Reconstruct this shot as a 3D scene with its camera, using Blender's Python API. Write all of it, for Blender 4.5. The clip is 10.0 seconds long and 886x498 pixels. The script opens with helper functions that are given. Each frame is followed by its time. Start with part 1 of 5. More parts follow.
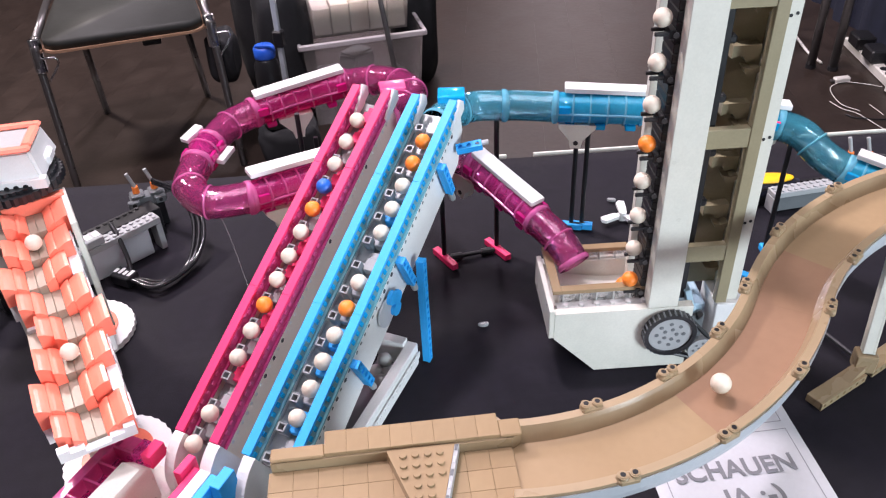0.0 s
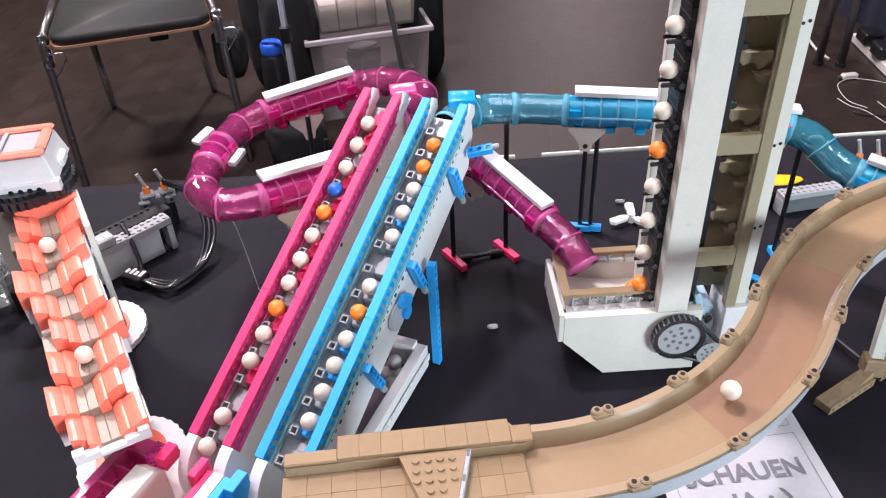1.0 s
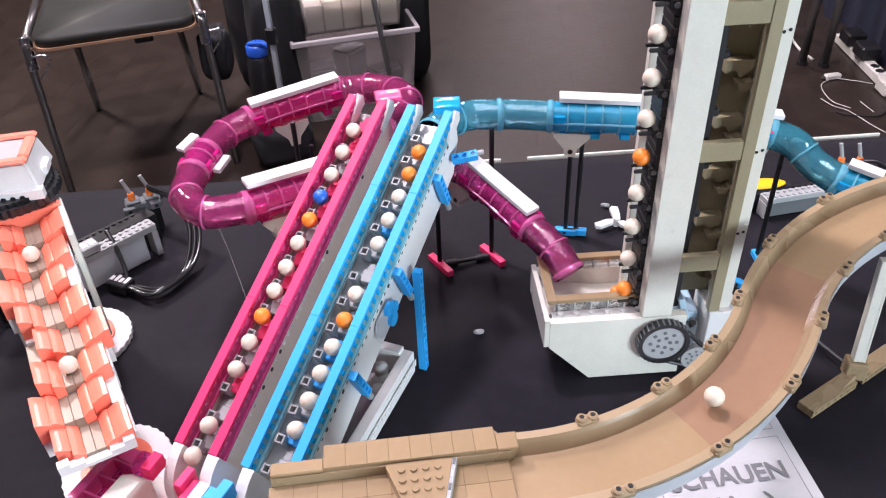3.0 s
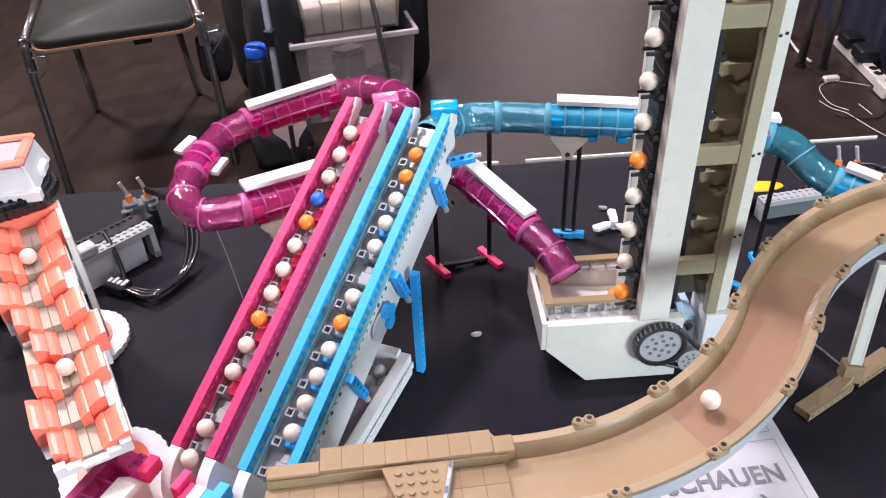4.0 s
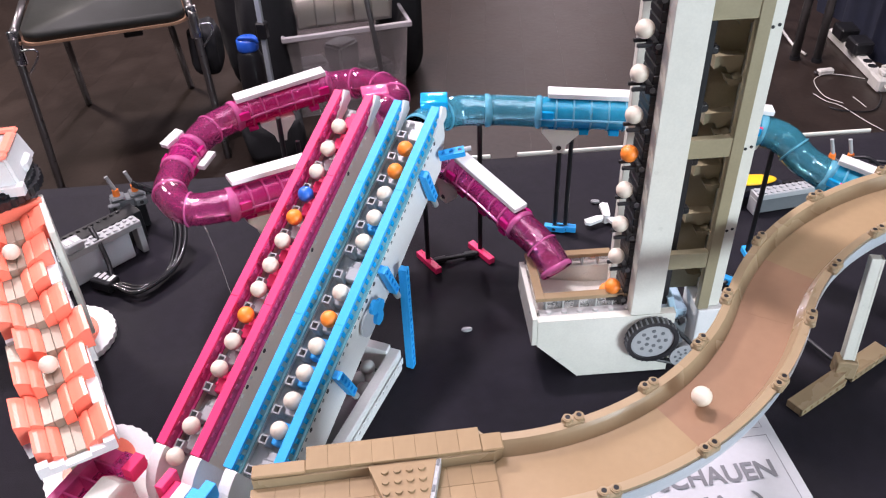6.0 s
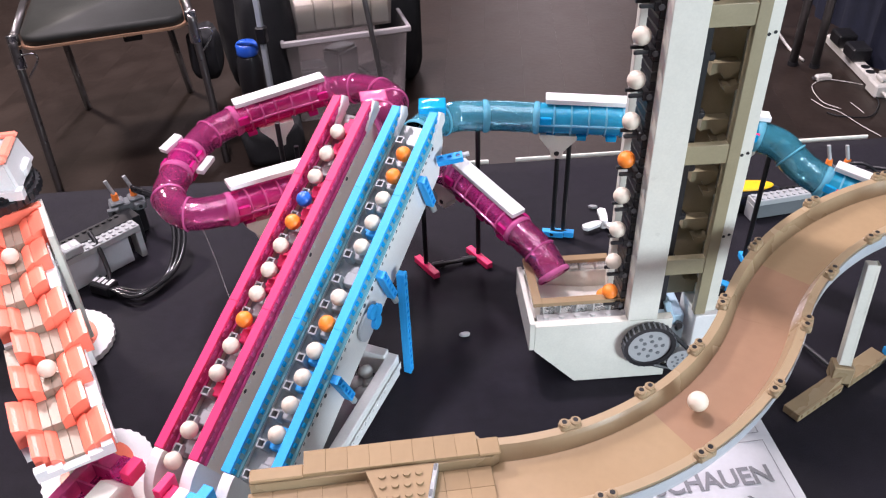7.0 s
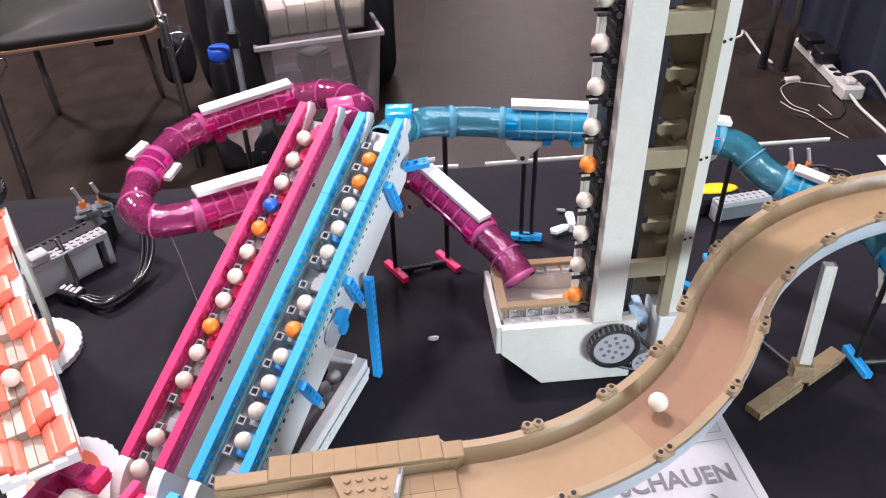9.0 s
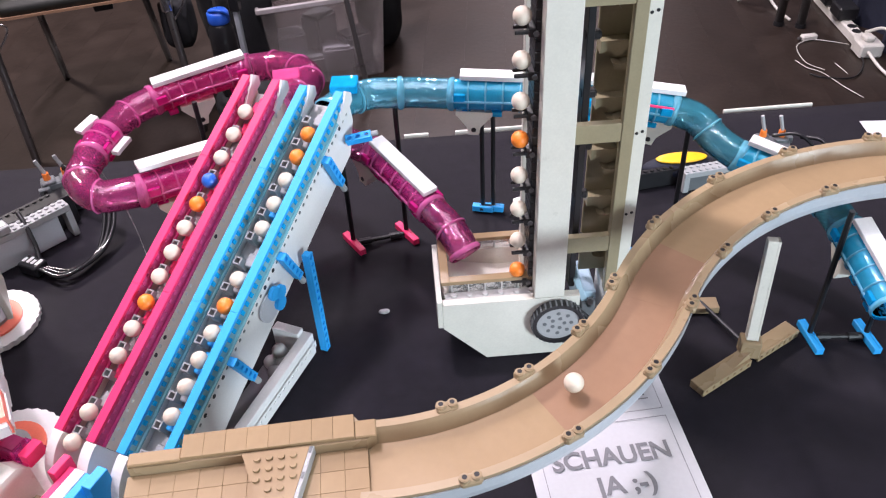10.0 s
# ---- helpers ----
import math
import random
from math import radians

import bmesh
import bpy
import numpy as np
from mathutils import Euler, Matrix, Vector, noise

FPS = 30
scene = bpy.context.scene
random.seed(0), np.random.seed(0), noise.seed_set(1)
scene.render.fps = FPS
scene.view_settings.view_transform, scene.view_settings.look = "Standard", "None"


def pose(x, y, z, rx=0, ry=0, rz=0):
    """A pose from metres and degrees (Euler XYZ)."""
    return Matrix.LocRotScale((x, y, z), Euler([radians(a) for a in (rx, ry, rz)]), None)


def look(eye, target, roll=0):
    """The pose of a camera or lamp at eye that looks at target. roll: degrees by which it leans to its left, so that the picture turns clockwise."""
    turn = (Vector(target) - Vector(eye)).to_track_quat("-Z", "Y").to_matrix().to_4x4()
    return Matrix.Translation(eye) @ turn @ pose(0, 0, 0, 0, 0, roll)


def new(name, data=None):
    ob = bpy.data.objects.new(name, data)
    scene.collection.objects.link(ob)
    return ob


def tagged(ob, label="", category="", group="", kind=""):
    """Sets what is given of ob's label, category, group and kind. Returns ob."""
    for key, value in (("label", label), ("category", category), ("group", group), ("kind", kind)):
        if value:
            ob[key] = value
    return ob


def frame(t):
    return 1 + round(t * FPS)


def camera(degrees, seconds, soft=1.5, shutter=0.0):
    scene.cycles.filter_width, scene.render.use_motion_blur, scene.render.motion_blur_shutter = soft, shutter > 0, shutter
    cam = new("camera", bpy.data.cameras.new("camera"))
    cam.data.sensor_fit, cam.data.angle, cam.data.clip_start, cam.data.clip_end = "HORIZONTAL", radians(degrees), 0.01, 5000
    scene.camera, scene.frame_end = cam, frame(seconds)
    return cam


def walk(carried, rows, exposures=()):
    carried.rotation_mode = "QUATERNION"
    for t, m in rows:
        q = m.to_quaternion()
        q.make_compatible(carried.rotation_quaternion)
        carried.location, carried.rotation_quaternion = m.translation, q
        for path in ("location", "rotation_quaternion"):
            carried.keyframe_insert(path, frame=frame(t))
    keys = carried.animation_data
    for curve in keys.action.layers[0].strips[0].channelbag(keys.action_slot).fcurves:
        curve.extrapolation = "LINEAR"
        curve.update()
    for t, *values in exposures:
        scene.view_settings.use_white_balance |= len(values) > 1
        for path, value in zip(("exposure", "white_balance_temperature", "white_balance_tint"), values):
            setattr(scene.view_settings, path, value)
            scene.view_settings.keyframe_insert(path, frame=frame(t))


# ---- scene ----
cam = camera(57.6, 10.0, 1.2)
METRES, EYE, TILT, LEAN, TURN = 0.14, 0.5434, 0.0, 0.0, 12.0
ROWS = [
    (0.0, 0.0, 0.0, 0.0, -1.69, -36.63, 2.27),
    (0.5, -0.0224, 0.0405, 0.0371, -1.46, -36.93, 2.19),
    (1.0, -0.0367, 0.0197, 0.0707, -1.34, -37.11, 2.3),
    (1.5, -0.0304, 0.0359, 0.0765, -1.96, -37.36, 2.28),
    (2.0, -0.0267, 0.0476, 0.0818, -2.16, -37.46, 2.34),
    (2.5, -0.0231, 0.0389, 0.1014, -2.21, -37.35, 2.1),
    (4.0, -0.0087, 0.0405, 0.125, -2.22, -37.12, 1.92),
    (4.5, 0.0218, 0.0747, 0.1166, -2.56, -37.5, 1.86),
    (5.0, 0.0294, 0.1007, 0.0947, -2.65, -37.72, 1.78),
    (5.5, 0.0289, 0.0976, 0.0927, -2.55, -37.7, 1.86),
    (7.0, 0.0365, 0.0799, 0.1084, -2.53, -37.29, 1.66),
    (7.5, 0.0356, 0.0767, 0.1194, -2.29, -37.23, 1.76),
    (8.0, 0.0381, 0.0644, 0.1231, -2.19, -37.14, 1.67),
    (8.5, 0.0528, 0.0559, 0.1212, -2.61, -37.11, 1.47),
    (9.0, 0.1122, 0.0485, 0.145, -4.04, -37.14, 1.14),
    (9.5, 0.3313, 0.0235, 0.1968, -4.7, -37.57, 1.14),
    (10.0, 0.6821, 0.1079, 0.1784, -2.46, -39.96, 2.49),
]
walk(cam, [(t, pose(0, 0, EYE, TILT, LEAN, TURN) @ pose(METRES * x, METRES * y, METRES * z, 90 + pitch, roll, yaw)) for t, x, y, z, yaw, pitch, roll in ROWS])

# ---- light: unseen ceiling lamps and added fills, dim daylight-coloured world ----
world = bpy.data.worlds.new("world")
scene.world = world
world.use_nodes = True
world.node_tree.nodes["Background"].inputs[0].default_value = (0.75, 0.8, 1.0, 1)
world.node_tree.nodes["Background"].inputs[1].default_value = 0.08
scene.view_settings.exposure = 0.0


def area_lamp(name, eye, target, sx, sy, watts, colour):
    data = bpy.data.lights.new(name, "AREA")
    data.shape, data.size, data.size_y, data.energy, data.color = "RECTANGLE", sx, sy, watts, colour
    ob = new(name, data)
    ob.matrix_world = look(eye, target)
    return ob


UNSEEN_LAMPS = [
    # low fill added at the right to brighten walls that face it
    ((2.3, -1.3, 0.45), (0.0, 0.5, 0.1), 0.8, 98, (0.78, 0.90, 1.0)),
    # one soft panel standing for unseen rows of ceiling lights
    ((-0.2, 0.6, 3.2), (-0.3, 0.6, 0), 2.4, 46, (1.0, 0.90, 1.0)),
    # unseen far source that gives the floor its sheen
    ((-0.3, 11.0, 3.0), (-0.2, 5.0, -0.7), 2.0, 66, (1.0, 0.82, 0.88)),
    # fills added to brighten the crates, the chair and the floor behind
    ((-0.9, 1.2, 2.9), (-0.8, 2.5, -0.5), 0.3, 90, (1.0, 0.87, 0.99)),
    ((-1.0, 4.6, 2.9), (-0.9, 2.8, -0.7), 0.5, 120, (1.0, 0.88, 0.98)),
    ((-3.0, 2.2, 2.9), (-2.0, 2.2, -0.7), 0.5, 170, (1.0, 0.88, 0.86)),
]
# pairs of small unseen ceiling spots, doubled to give rows of glints
for x, y, watts, colour in ((-1.7, -0.6, 4.2, (1.0, 0.82, 0.96)), (-1.3, -0.2, 4.2, (1.0, 0.82, 0.96)), (-0.6, -1.2, 3.8, (1.0, 0.85, 0.97)), (-0.1, -1.0, 3.7, (1.0, 0.88, 0.97)), (1.2, -0.4, 3.2, (0.88, 0.96, 1.0)), (1.5, 0.3, 3.2, (0.86, 0.96, 1.0))):
    for step in (-0.22, 0.22):
        UNSEEN_LAMPS.append(((x + step, y + 0.5 * step, 2.8), (-0.1, 0.5, 0), 0.09, watts, colour))
for eye, target, size, watts, colour in UNSEEN_LAMPS:
    area_lamp("unseen_lamp", eye, target, size, size, watts, colour)


# ---- materials ----
def material(name, rgb, rough=0.35, vary=0.08, scale=60.0, bump=0.0, bump_scale=900.0, metal=0.0, coat=0.0, per_object=0.0):
    m = bpy.data.materials.new(name)
    m.use_nodes = True
    nt = m.node_tree
    b = nt.nodes["Principled BSDF"]
    b.inputs["Roughness"].default_value, b.inputs["Metallic"].default_value = rough, metal
    b.inputs["Coat Weight"].default_value = coat
    tc = nt.nodes.new("ShaderNodeTexCoord")
    n1, n2 = nt.nodes.new("ShaderNodeTexNoise"), nt.nodes.new("ShaderNodeTexNoise")
    n1.inputs["Scale"].default_value, n2.inputs["Scale"].default_value = scale, scale * 9
    n1.inputs["Detail"].default_value, n2.inputs["Detail"].default_value = 4, 3
    add = nt.nodes.new("ShaderNodeMath")
    add.operation = "ADD"
    for n, sock in ((n1, 0), (n2, 1)):
        nt.links.new(tc.outputs["Object"], n.inputs["Vector"])
        nt.links.new(n.outputs["Fac"], add.inputs[sock])
    rng = nt.nodes.new("ShaderNodeMapRange")
    rng.inputs["From Min"].default_value, rng.inputs["From Max"].default_value = 0.6, 1.4
    rng.inputs["To Min"].default_value, rng.inputs["To Max"].default_value = 1 - vary, 1 + vary
    nt.links.new(add.outputs[0], rng.inputs["Value"])
    value = rng.outputs["Result"]
    if per_object:
        info = nt.nodes.new("ShaderNodeObjectInfo")
        r2 = nt.nodes.new("ShaderNodeMapRange")
        r2.inputs["To Min"].default_value, r2.inputs["To Max"].default_value = 1 - per_object, 1 + per_object
        nt.links.new(info.outputs["Random"], r2.inputs["Value"])
        mul = nt.nodes.new("ShaderNodeMath")
        mul.operation = "MULTIPLY"
        nt.links.new(value, mul.inputs[0]), nt.links.new(r2.outputs["Result"], mul.inputs[1])
        value = mul.outputs[0]
    hsv = nt.nodes.new("ShaderNodeHueSaturation")
    hsv.inputs["Color"].default_value = (*rgb, 1)
    nt.links.new(value, hsv.inputs["Value"])
    nt.links.new(hsv.outputs["Color"], b.inputs["Base Color"])
    r3 = nt.nodes.new("ShaderNodeMapRange")
    r3.inputs["To Min"].default_value, r3.inputs["To Max"].default_value = max(0.02, rough * 0.75), min(1, rough * 1.25)
    nt.links.new(n1.outputs["Fac"], r3.inputs["Value"]), nt.links.new(r3.outputs["Result"], b.inputs["Roughness"])
    if bump:
        n3, bp = nt.nodes.new("ShaderNodeTexNoise"), nt.nodes.new("ShaderNodeBump")
        n3.inputs["Scale"].default_value = bump_scale
        n3.inputs["Detail"].default_value = 5
        bp.inputs["Strength"].default_value, bp.inputs["Distance"].default_value = bump, 0.001
        nt.links.new(tc.outputs["Object"], n3.inputs["Vector"])
        nt.links.new(n3.outputs["Fac"], bp.inputs["Height"]), nt.links.new(bp.outputs["Normal"], b.inputs["Normal"])
    return m


def clear(name, rgb, tint, body=0.22, rough=0.06, skin=(1.0, 1.0, 1.0), ior=1.5, wobble=0.25):
    """Thin clear coloured plastic: lets tinted light through, scatters a little, with a glossy skin."""
    m = bpy.data.materials.new(name)
    m.use_nodes = True
    nt = m.node_tree
    nt.nodes.remove(nt.nodes["Principled BSDF"])
    df, tl, half, tr, mix, gl, mix2, fr = (nt.nodes.new("ShaderNode" + n) for n in ("BsdfDiffuse", "BsdfTranslucent", "MixShader", "BsdfTransparent", "MixShader", "BsdfGlossy", "MixShader", "Fresnel"))
    df.inputs["Color"].default_value = tl.inputs["Color"].default_value = (*rgb, 1)
    tr.inputs["Color"].default_value = (*tint, 1)
    gl.inputs["Color"].default_value = (*skin, 1)
    gl.inputs["Roughness"].default_value = rough
    fr.inputs["IOR"].default_value = ior
    half.inputs[0].default_value = 0.3
    tc, nz, bp, nz2, rg = (nt.nodes.new("ShaderNode" + n) for n in ("TexCoord", "TexNoise", "Bump", "TexNoise", "MapRange"))
    nz.inputs["Scale"].default_value, nz2.inputs["Scale"].default_value = 95, 130
    bp.inputs["Strength"].default_value, bp.inputs["Distance"].default_value = wobble, 0.003
    rg.inputs["From Min"].default_value, rg.inputs["From Max"].default_value = 0.3, 0.7
    rg.inputs["To Min"].default_value, rg.inputs["To Max"].default_value = body * 0.9, min(1, body * 1.1)
    nt.links.new(tc.outputs["Object"], nz.inputs["Vector"]), nt.links.new(nz.outputs["Fac"], bp.inputs["Height"])
    nt.links.new(tc.outputs["Object"], nz2.inputs["Vector"]), nt.links.new(nz2.outputs["Fac"], rg.inputs["Value"])
    nt.links.new(rg.outputs["Result"], mix.inputs[0])
    nt.links.new(bp.outputs["Normal"], gl.inputs["Normal"])
    nt.links.new(df.outputs[0], half.inputs[1]), nt.links.new(tl.outputs[0], half.inputs[2])
    nt.links.new(tr.outputs[0], mix.inputs[1]), nt.links.new(half.outputs[0], mix.inputs[2])
    nt.links.new(fr.outputs[0], mix2.inputs[0])
    nt.links.new(mix.outputs[0], mix2.inputs[1]), nt.links.new(gl.outputs[0], mix2.inputs[2])
    nt.links.new(mix2.outputs[0], nt.nodes["Material Output"].inputs["Surface"])
    return m


DUSTTAN = material("dusty_tan_plastic", (0.28, 0.215, 0.165), 0.35, 0.08)
WHITE = material("white_plastic", (0.74, 0.74, 0.74), 0.42, 0.05)
OLDWHITE = material("cream_plastic", (0.68, 0.665, 0.60), 0.3, 0.06)
WARMWHITE = material("warm_white_plastic", (0.84, 0.76, 0.66), 0.4, 0.05)
TAN = material("tan_plastic", (0.310, 0.220, 0.127), 0.22, 0.05, 17, per_object=0.05)
TAN2 = material("pale_tan_plastic", (0.325, 0.242, 0.148), 0.28, 0.05, 17)
DARKTAN = material("dark_and_shaded_tan", (0.29, 0.25, 0.16), 0.33, 0.08)
# rosier tan for the middle sections of the ramp's channel floor
ROSE = material("rosier_tan", (0.300, 0.184, 0.118), 0.2, 0.05, 14)
MAGENTA = material("magenta_plastic", (0.78, 0.032, 0.15), 0.5, 0.06)
AZURE = material("azure_plastic", (0.03, 0.37, 0.84), 0.48, 0.06)
for m in (MAGENTA, AZURE):
    m.node_tree.nodes["Principled BSDF"].inputs["Specular IOR Level"].default_value = 0.3
CORAL = material("coral_plastic", (0.95, 0.22, 0.145), 0.34, 0.06, per_object=0.05)
GRAY = material("light_gray_plastic", (0.36, 0.37, 0.38), 0.32, 0.06)
PALEGRAY = material("pale_gray_plastic", (0.46, 0.48, 0.52), 0.32, 0.06)
DARKGRAY = material("dark_gray_plastic", (0.13, 0.14, 0.15), 0.35, 0.08)
BLACK = material("black_plastic", (0.012, 0.012, 0.014), 0.35, 0.2)
CORD = material("black_cable_skin", (0.016, 0.016, 0.018), 0.16, 0.2)
BALLWHITE = material("ball_white", (0.68, 0.60, 0.50), 0.45, 0.06, 300, 0.25, 900)
BALLORANGE = material("ball_orange", (0.90, 0.24, 0.03), 0.38, 0.06, 300, 0.2, 900)
BALLBLUE = material("ball_blue", (0.02, 0.13, 0.55), 0.35, 0.06, 300, 0.2, 900)
BALLGRAY = material("ball_gray", (0.42, 0.42, 0.42), 0.42, 0.06, 300, 0.2, 900)
ORANGE = material("orange_plastic", (0.85, 0.22, 0.04), 0.3, 0.05)
YELLOW = material("yellow_plastic", (0.85, 0.50, 0.02), 0.35, 0.05)
BLUECAP = material("blue_cap_plastic", (0.02, 0.10, 0.55), 0.3, 0.05)
CHROME = material("chrome", (0.75, 0.75, 0.78), 0.12, 0.03, metal=1.0)
STEEL = material("dark_steel", (0.18, 0.17, 0.17), 0.3, 0.1, metal=0.8)
GREYPOLE = material("grey_pole_paint", (0.40, 0.43, 0.47), 0.35, 0.08)
CLOTH = material("black_cloth", (0.0088, 0.0074, 0.0122), 0.9, 0.3, 9, 0.5, 1300)
CLOTH.node_tree.nodes["Principled BSDF"].inputs["Specular IOR Level"].default_value = 0.25
NAVY = material("navy_cloth", (0.010, 0.013, 0.03), 0.8, 0.25, 9, 0.5, 1300)
BAGCLOTH = material("black_bag_fabric", (0.008, 0.008, 0.010), 0.9, 0.3, 20, 0.5, 700)
LEATHER = material("black_seat_vinyl", (0.013, 0.014, 0.012), 0.62, 0.2, 15, 0.35, 500)
PLY = material("plywood_edge", (0.30, 0.175, 0.11), 0.5, 0.15, 60)
PAPER = material("white_paper", (0.55, 0.55, 0.59), 0.7, 0.04, 30, 0.15, 60)
INK = material("grey_ink", (0.19, 0.19, 0.21), 0.7, 0.1)
CABLEWHITE = material("white_cable", (0.62, 0.60, 0.56), 0.45, 0.1)
WOOD = material("dark_wood_plank", (0.024, 0.0155, 0.012), 0.40, 0.4, 7, 0.5, 45, per_object=0.12)
JOINT = material("floor_joint", (0.014, 0.009, 0.007), 0.6, 0.2)
HALLWALL = material("hall_wall_paint", (0.30, 0.29, 0.30), 0.7, 0.1, 2)
CEILING = material("hall_ceiling_paint", (0.45, 0.44, 0.45), 0.8, 0.1, 2)
PINKSKIN, BLUESKIN = (1.0, 0.62, 0.86), (0.68, 0.92, 1.0)
PINKCLEAR = clear("clear_pink_plastic", (1.0, 0.06, 0.44), (0.99, 0.66, 0.87), 0.25, 0.03, PINKSKIN)
BLUECLEAR = clear("clear_blue_plastic", (0.05, 0.64, 1.0), (0.62, 0.90, 1.0), 0.44, 0.03, BLUESKIN, 1.6, 0.5)
PINKBEND = clear("paler_clear_pink_plastic", (1.0, 0.13, 0.48), (1.0, 0.80, 0.93), 0.16, 0.03, (1.0, 0.82, 0.93), 1.9, 0.5)
BLUEBEND = clear("paler_clear_blue_plastic", (0.16, 0.76, 1.0), (0.84, 0.97, 1.0), 0.25, 0.03, (0.88, 0.98, 1.0), 1.95, 0.5)
PINKRING = clear("clear_pink_ring", (1.0, 0.26, 0.62), (1.0, 0.74, 0.90), 0.42, 0.05, PINKSKIN)
BLUERING = clear("clear_blue_ring", (0.30, 0.80, 1.0), (0.76, 0.95, 1.0), 0.48, 0.05, BLUESKIN)
ICE = clear("clear_plastic", (0.96, 0.95, 0.94), (0.98, 0.98, 0.98), 0.24, 0.05)
# the clear plastic again, whitened to paint highlights on the hopper's clear parts
ICELIT = clear("highlit_clear_plastic", (0.98, 0.97, 0.96), (0.97, 0.97, 0.97), 0.55, 0.05)
CRATEPLASTIC = clear("frosted_crate_plastic", (0.86, 0.78, 0.76), (0.95, 0.94, 0.95), 0.24, 0.25)
CRATECLEAR = clear("clear_crate_plastic", (0.85, 0.80, 0.78), (0.97, 0.96, 0.97), 0.07, 0.2)
CRATERIM = material("milky_crate_rim", (0.46, 0.42, 0.43), 0.4, 0.05, 12)
BAGPLASTIC = clear("clear_bag_film", (0.75, 0.80, 0.78), (0.93, 0.95, 0.94), 0.12, 0.1, wobble=0.5)
FROST_BLUE = clear("clear_blue_band", (0.42, 0.80, 0.90), (0.66, 0.92, 0.97), 0.5, 0.15)
FROST_PINK = clear("clear_pink_band", (0.95, 0.13, 0.42), (0.95, 0.45, 0.70), 0.6, 0.12)
DEEPBLUE = clear("clear_blue_trough", (0.01, 0.52, 1.0), (0.45, 0.88, 1.0), 0.72, 0.05, BLUESKIN)
DEEPPINK = clear("clear_pink_trough", (1.0, 0.035, 0.38), (0.95, 0.35, 0.68), 0.55, 0.05, PINKSKIN)
BLUEGRAY = material("blue_gray_plastic", (0.36, 0.50, 0.60), 0.3, 0.06)


# ---- building helpers: bmeshes are in millimetres ----
def thing(name, label, category, x=0, y=0, z=0, rz=0, group="", kind="", matrix=None):
    ob = new(name)
    ob.empty_display_size = 0.01
    ob.matrix_world = matrix if matrix else pose(x / 1000, y / 1000, z / 1000, 0, 0, rz)
    return tagged(ob, label, category, group, kind)


def finish(bm, name, mat, smooth):
    bmesh.ops.scale(bm, vec=(0.001, 0.001, 0.001), verts=bm.verts)
    bmesh.ops.recalc_face_normals(bm, faces=bm.faces)
    me = bpy.data.meshes.new(name)
    bm.to_mesh(me)
    bm.free()
    me.materials.append(mat)
    if smooth:
        me.polygons.foreach_set("use_smooth", [True] * len(me.polygons))
    return me


def part(name, bm, mat, parent, label="", smooth=False, at=None):
    me = bm if isinstance(bm, bpy.types.Mesh) else finish(bm, name, mat, smooth)
    ob = new(name, me)
    ob.parent = parent
    if at is not None:
        ob.matrix_local = at
    return tagged(ob, label)


def solid(name, bm, mat, label, category, smooth=False, matrix=None, group="", kind=""):
    """A thing of one mesh."""
    me = bm if isinstance(bm, bpy.types.Mesh) else finish(bm, name, mat, smooth)
    ob = new(name, me)
    if matrix is not None:
        ob.matrix_world = matrix
    return tagged(ob, label, category, group, kind)


def mm(x, y, z, rx=0, ry=0, rz=0):
    return pose(x / 1000, y / 1000, z / 1000, rx, ry, rz)


def box(bm, x0, x1, y0, y1, z0, z1, bev=0.35, m=None):
    t = Matrix.Translation(((x0 + x1) / 2, (y0 + y1) / 2, (z0 + z1) / 2)) @ Matrix.Diagonal((x1 - x0, y1 - y0, z1 - z0, 1))
    made = bmesh.ops.create_cube(bm, size=1, matrix=(m @ t) if m else t)
    if bev:
        edges = {e for v in made["verts"] for e in v.link_edges}
        bmesh.ops.bevel(bm, geom=list(edges), offset=bev, segments=1, affect="EDGES")
    return bm


def rod(bm, p, q, r, seg=12, r2=None):
    p, q = Vector(p), Vector(q)
    m = Matrix.Translation((p + q) / 2) @ (q - p).to_track_quat("Z", "Y").to_matrix().to_4x4()
    bmesh.ops.create_cone(bm, cap_ends=True, segments=seg, radius1=r, radius2=r if r2 is None else r2, depth=(q - p).length, matrix=m)
    return bm


def prism(bm, pts, z0, z1, m=None):
    lo = [bm.verts.new((m @ Vector((x, y, z0))) if m else (x, y, z0)) for x, y in pts]
    hi = [bm.verts.new((m @ Vector((x, y, z1))) if m else (x, y, z1)) for x, y in pts]
    bm.faces.new(lo[::-1]), bm.faces.new(hi)
    n = len(pts)
    for i in range(n):
        bm.faces.new((lo[i], lo[(i + 1) % n], hi[(i + 1) % n], hi[i]))
    return bm


def bev(bm, offset, segments=2):
    edges = [e for e in bm.edges if len(e.link_faces) == 2 and e.calc_face_angle(0) > 0.5]
    bmesh.ops.bevel(bm, geom=edges, offset=offset, segments=segments, affect="EDGES", clamp_overlap=True)
    return bm


def glide(points, steps=8):
    """A smooth line through a few points."""
    p = [Vector(v) for v in points]
    p = [2 * p[0] - p[1]] + p + [2 * p[-1] - p[-2]]
    out = []
    for i in range(1, len(p) - 2):
        for k in range(steps):
            t = k / steps
            a, b, c, d = p[i - 1:i + 3]
            out.append(0.5 * (2 * b + (c - a) * t + (2 * a - 5 * b + 4 * c - d) * t * t + (3 * b - a - 3 * c + d) * t ** 3))
    return out + [p[-2]]


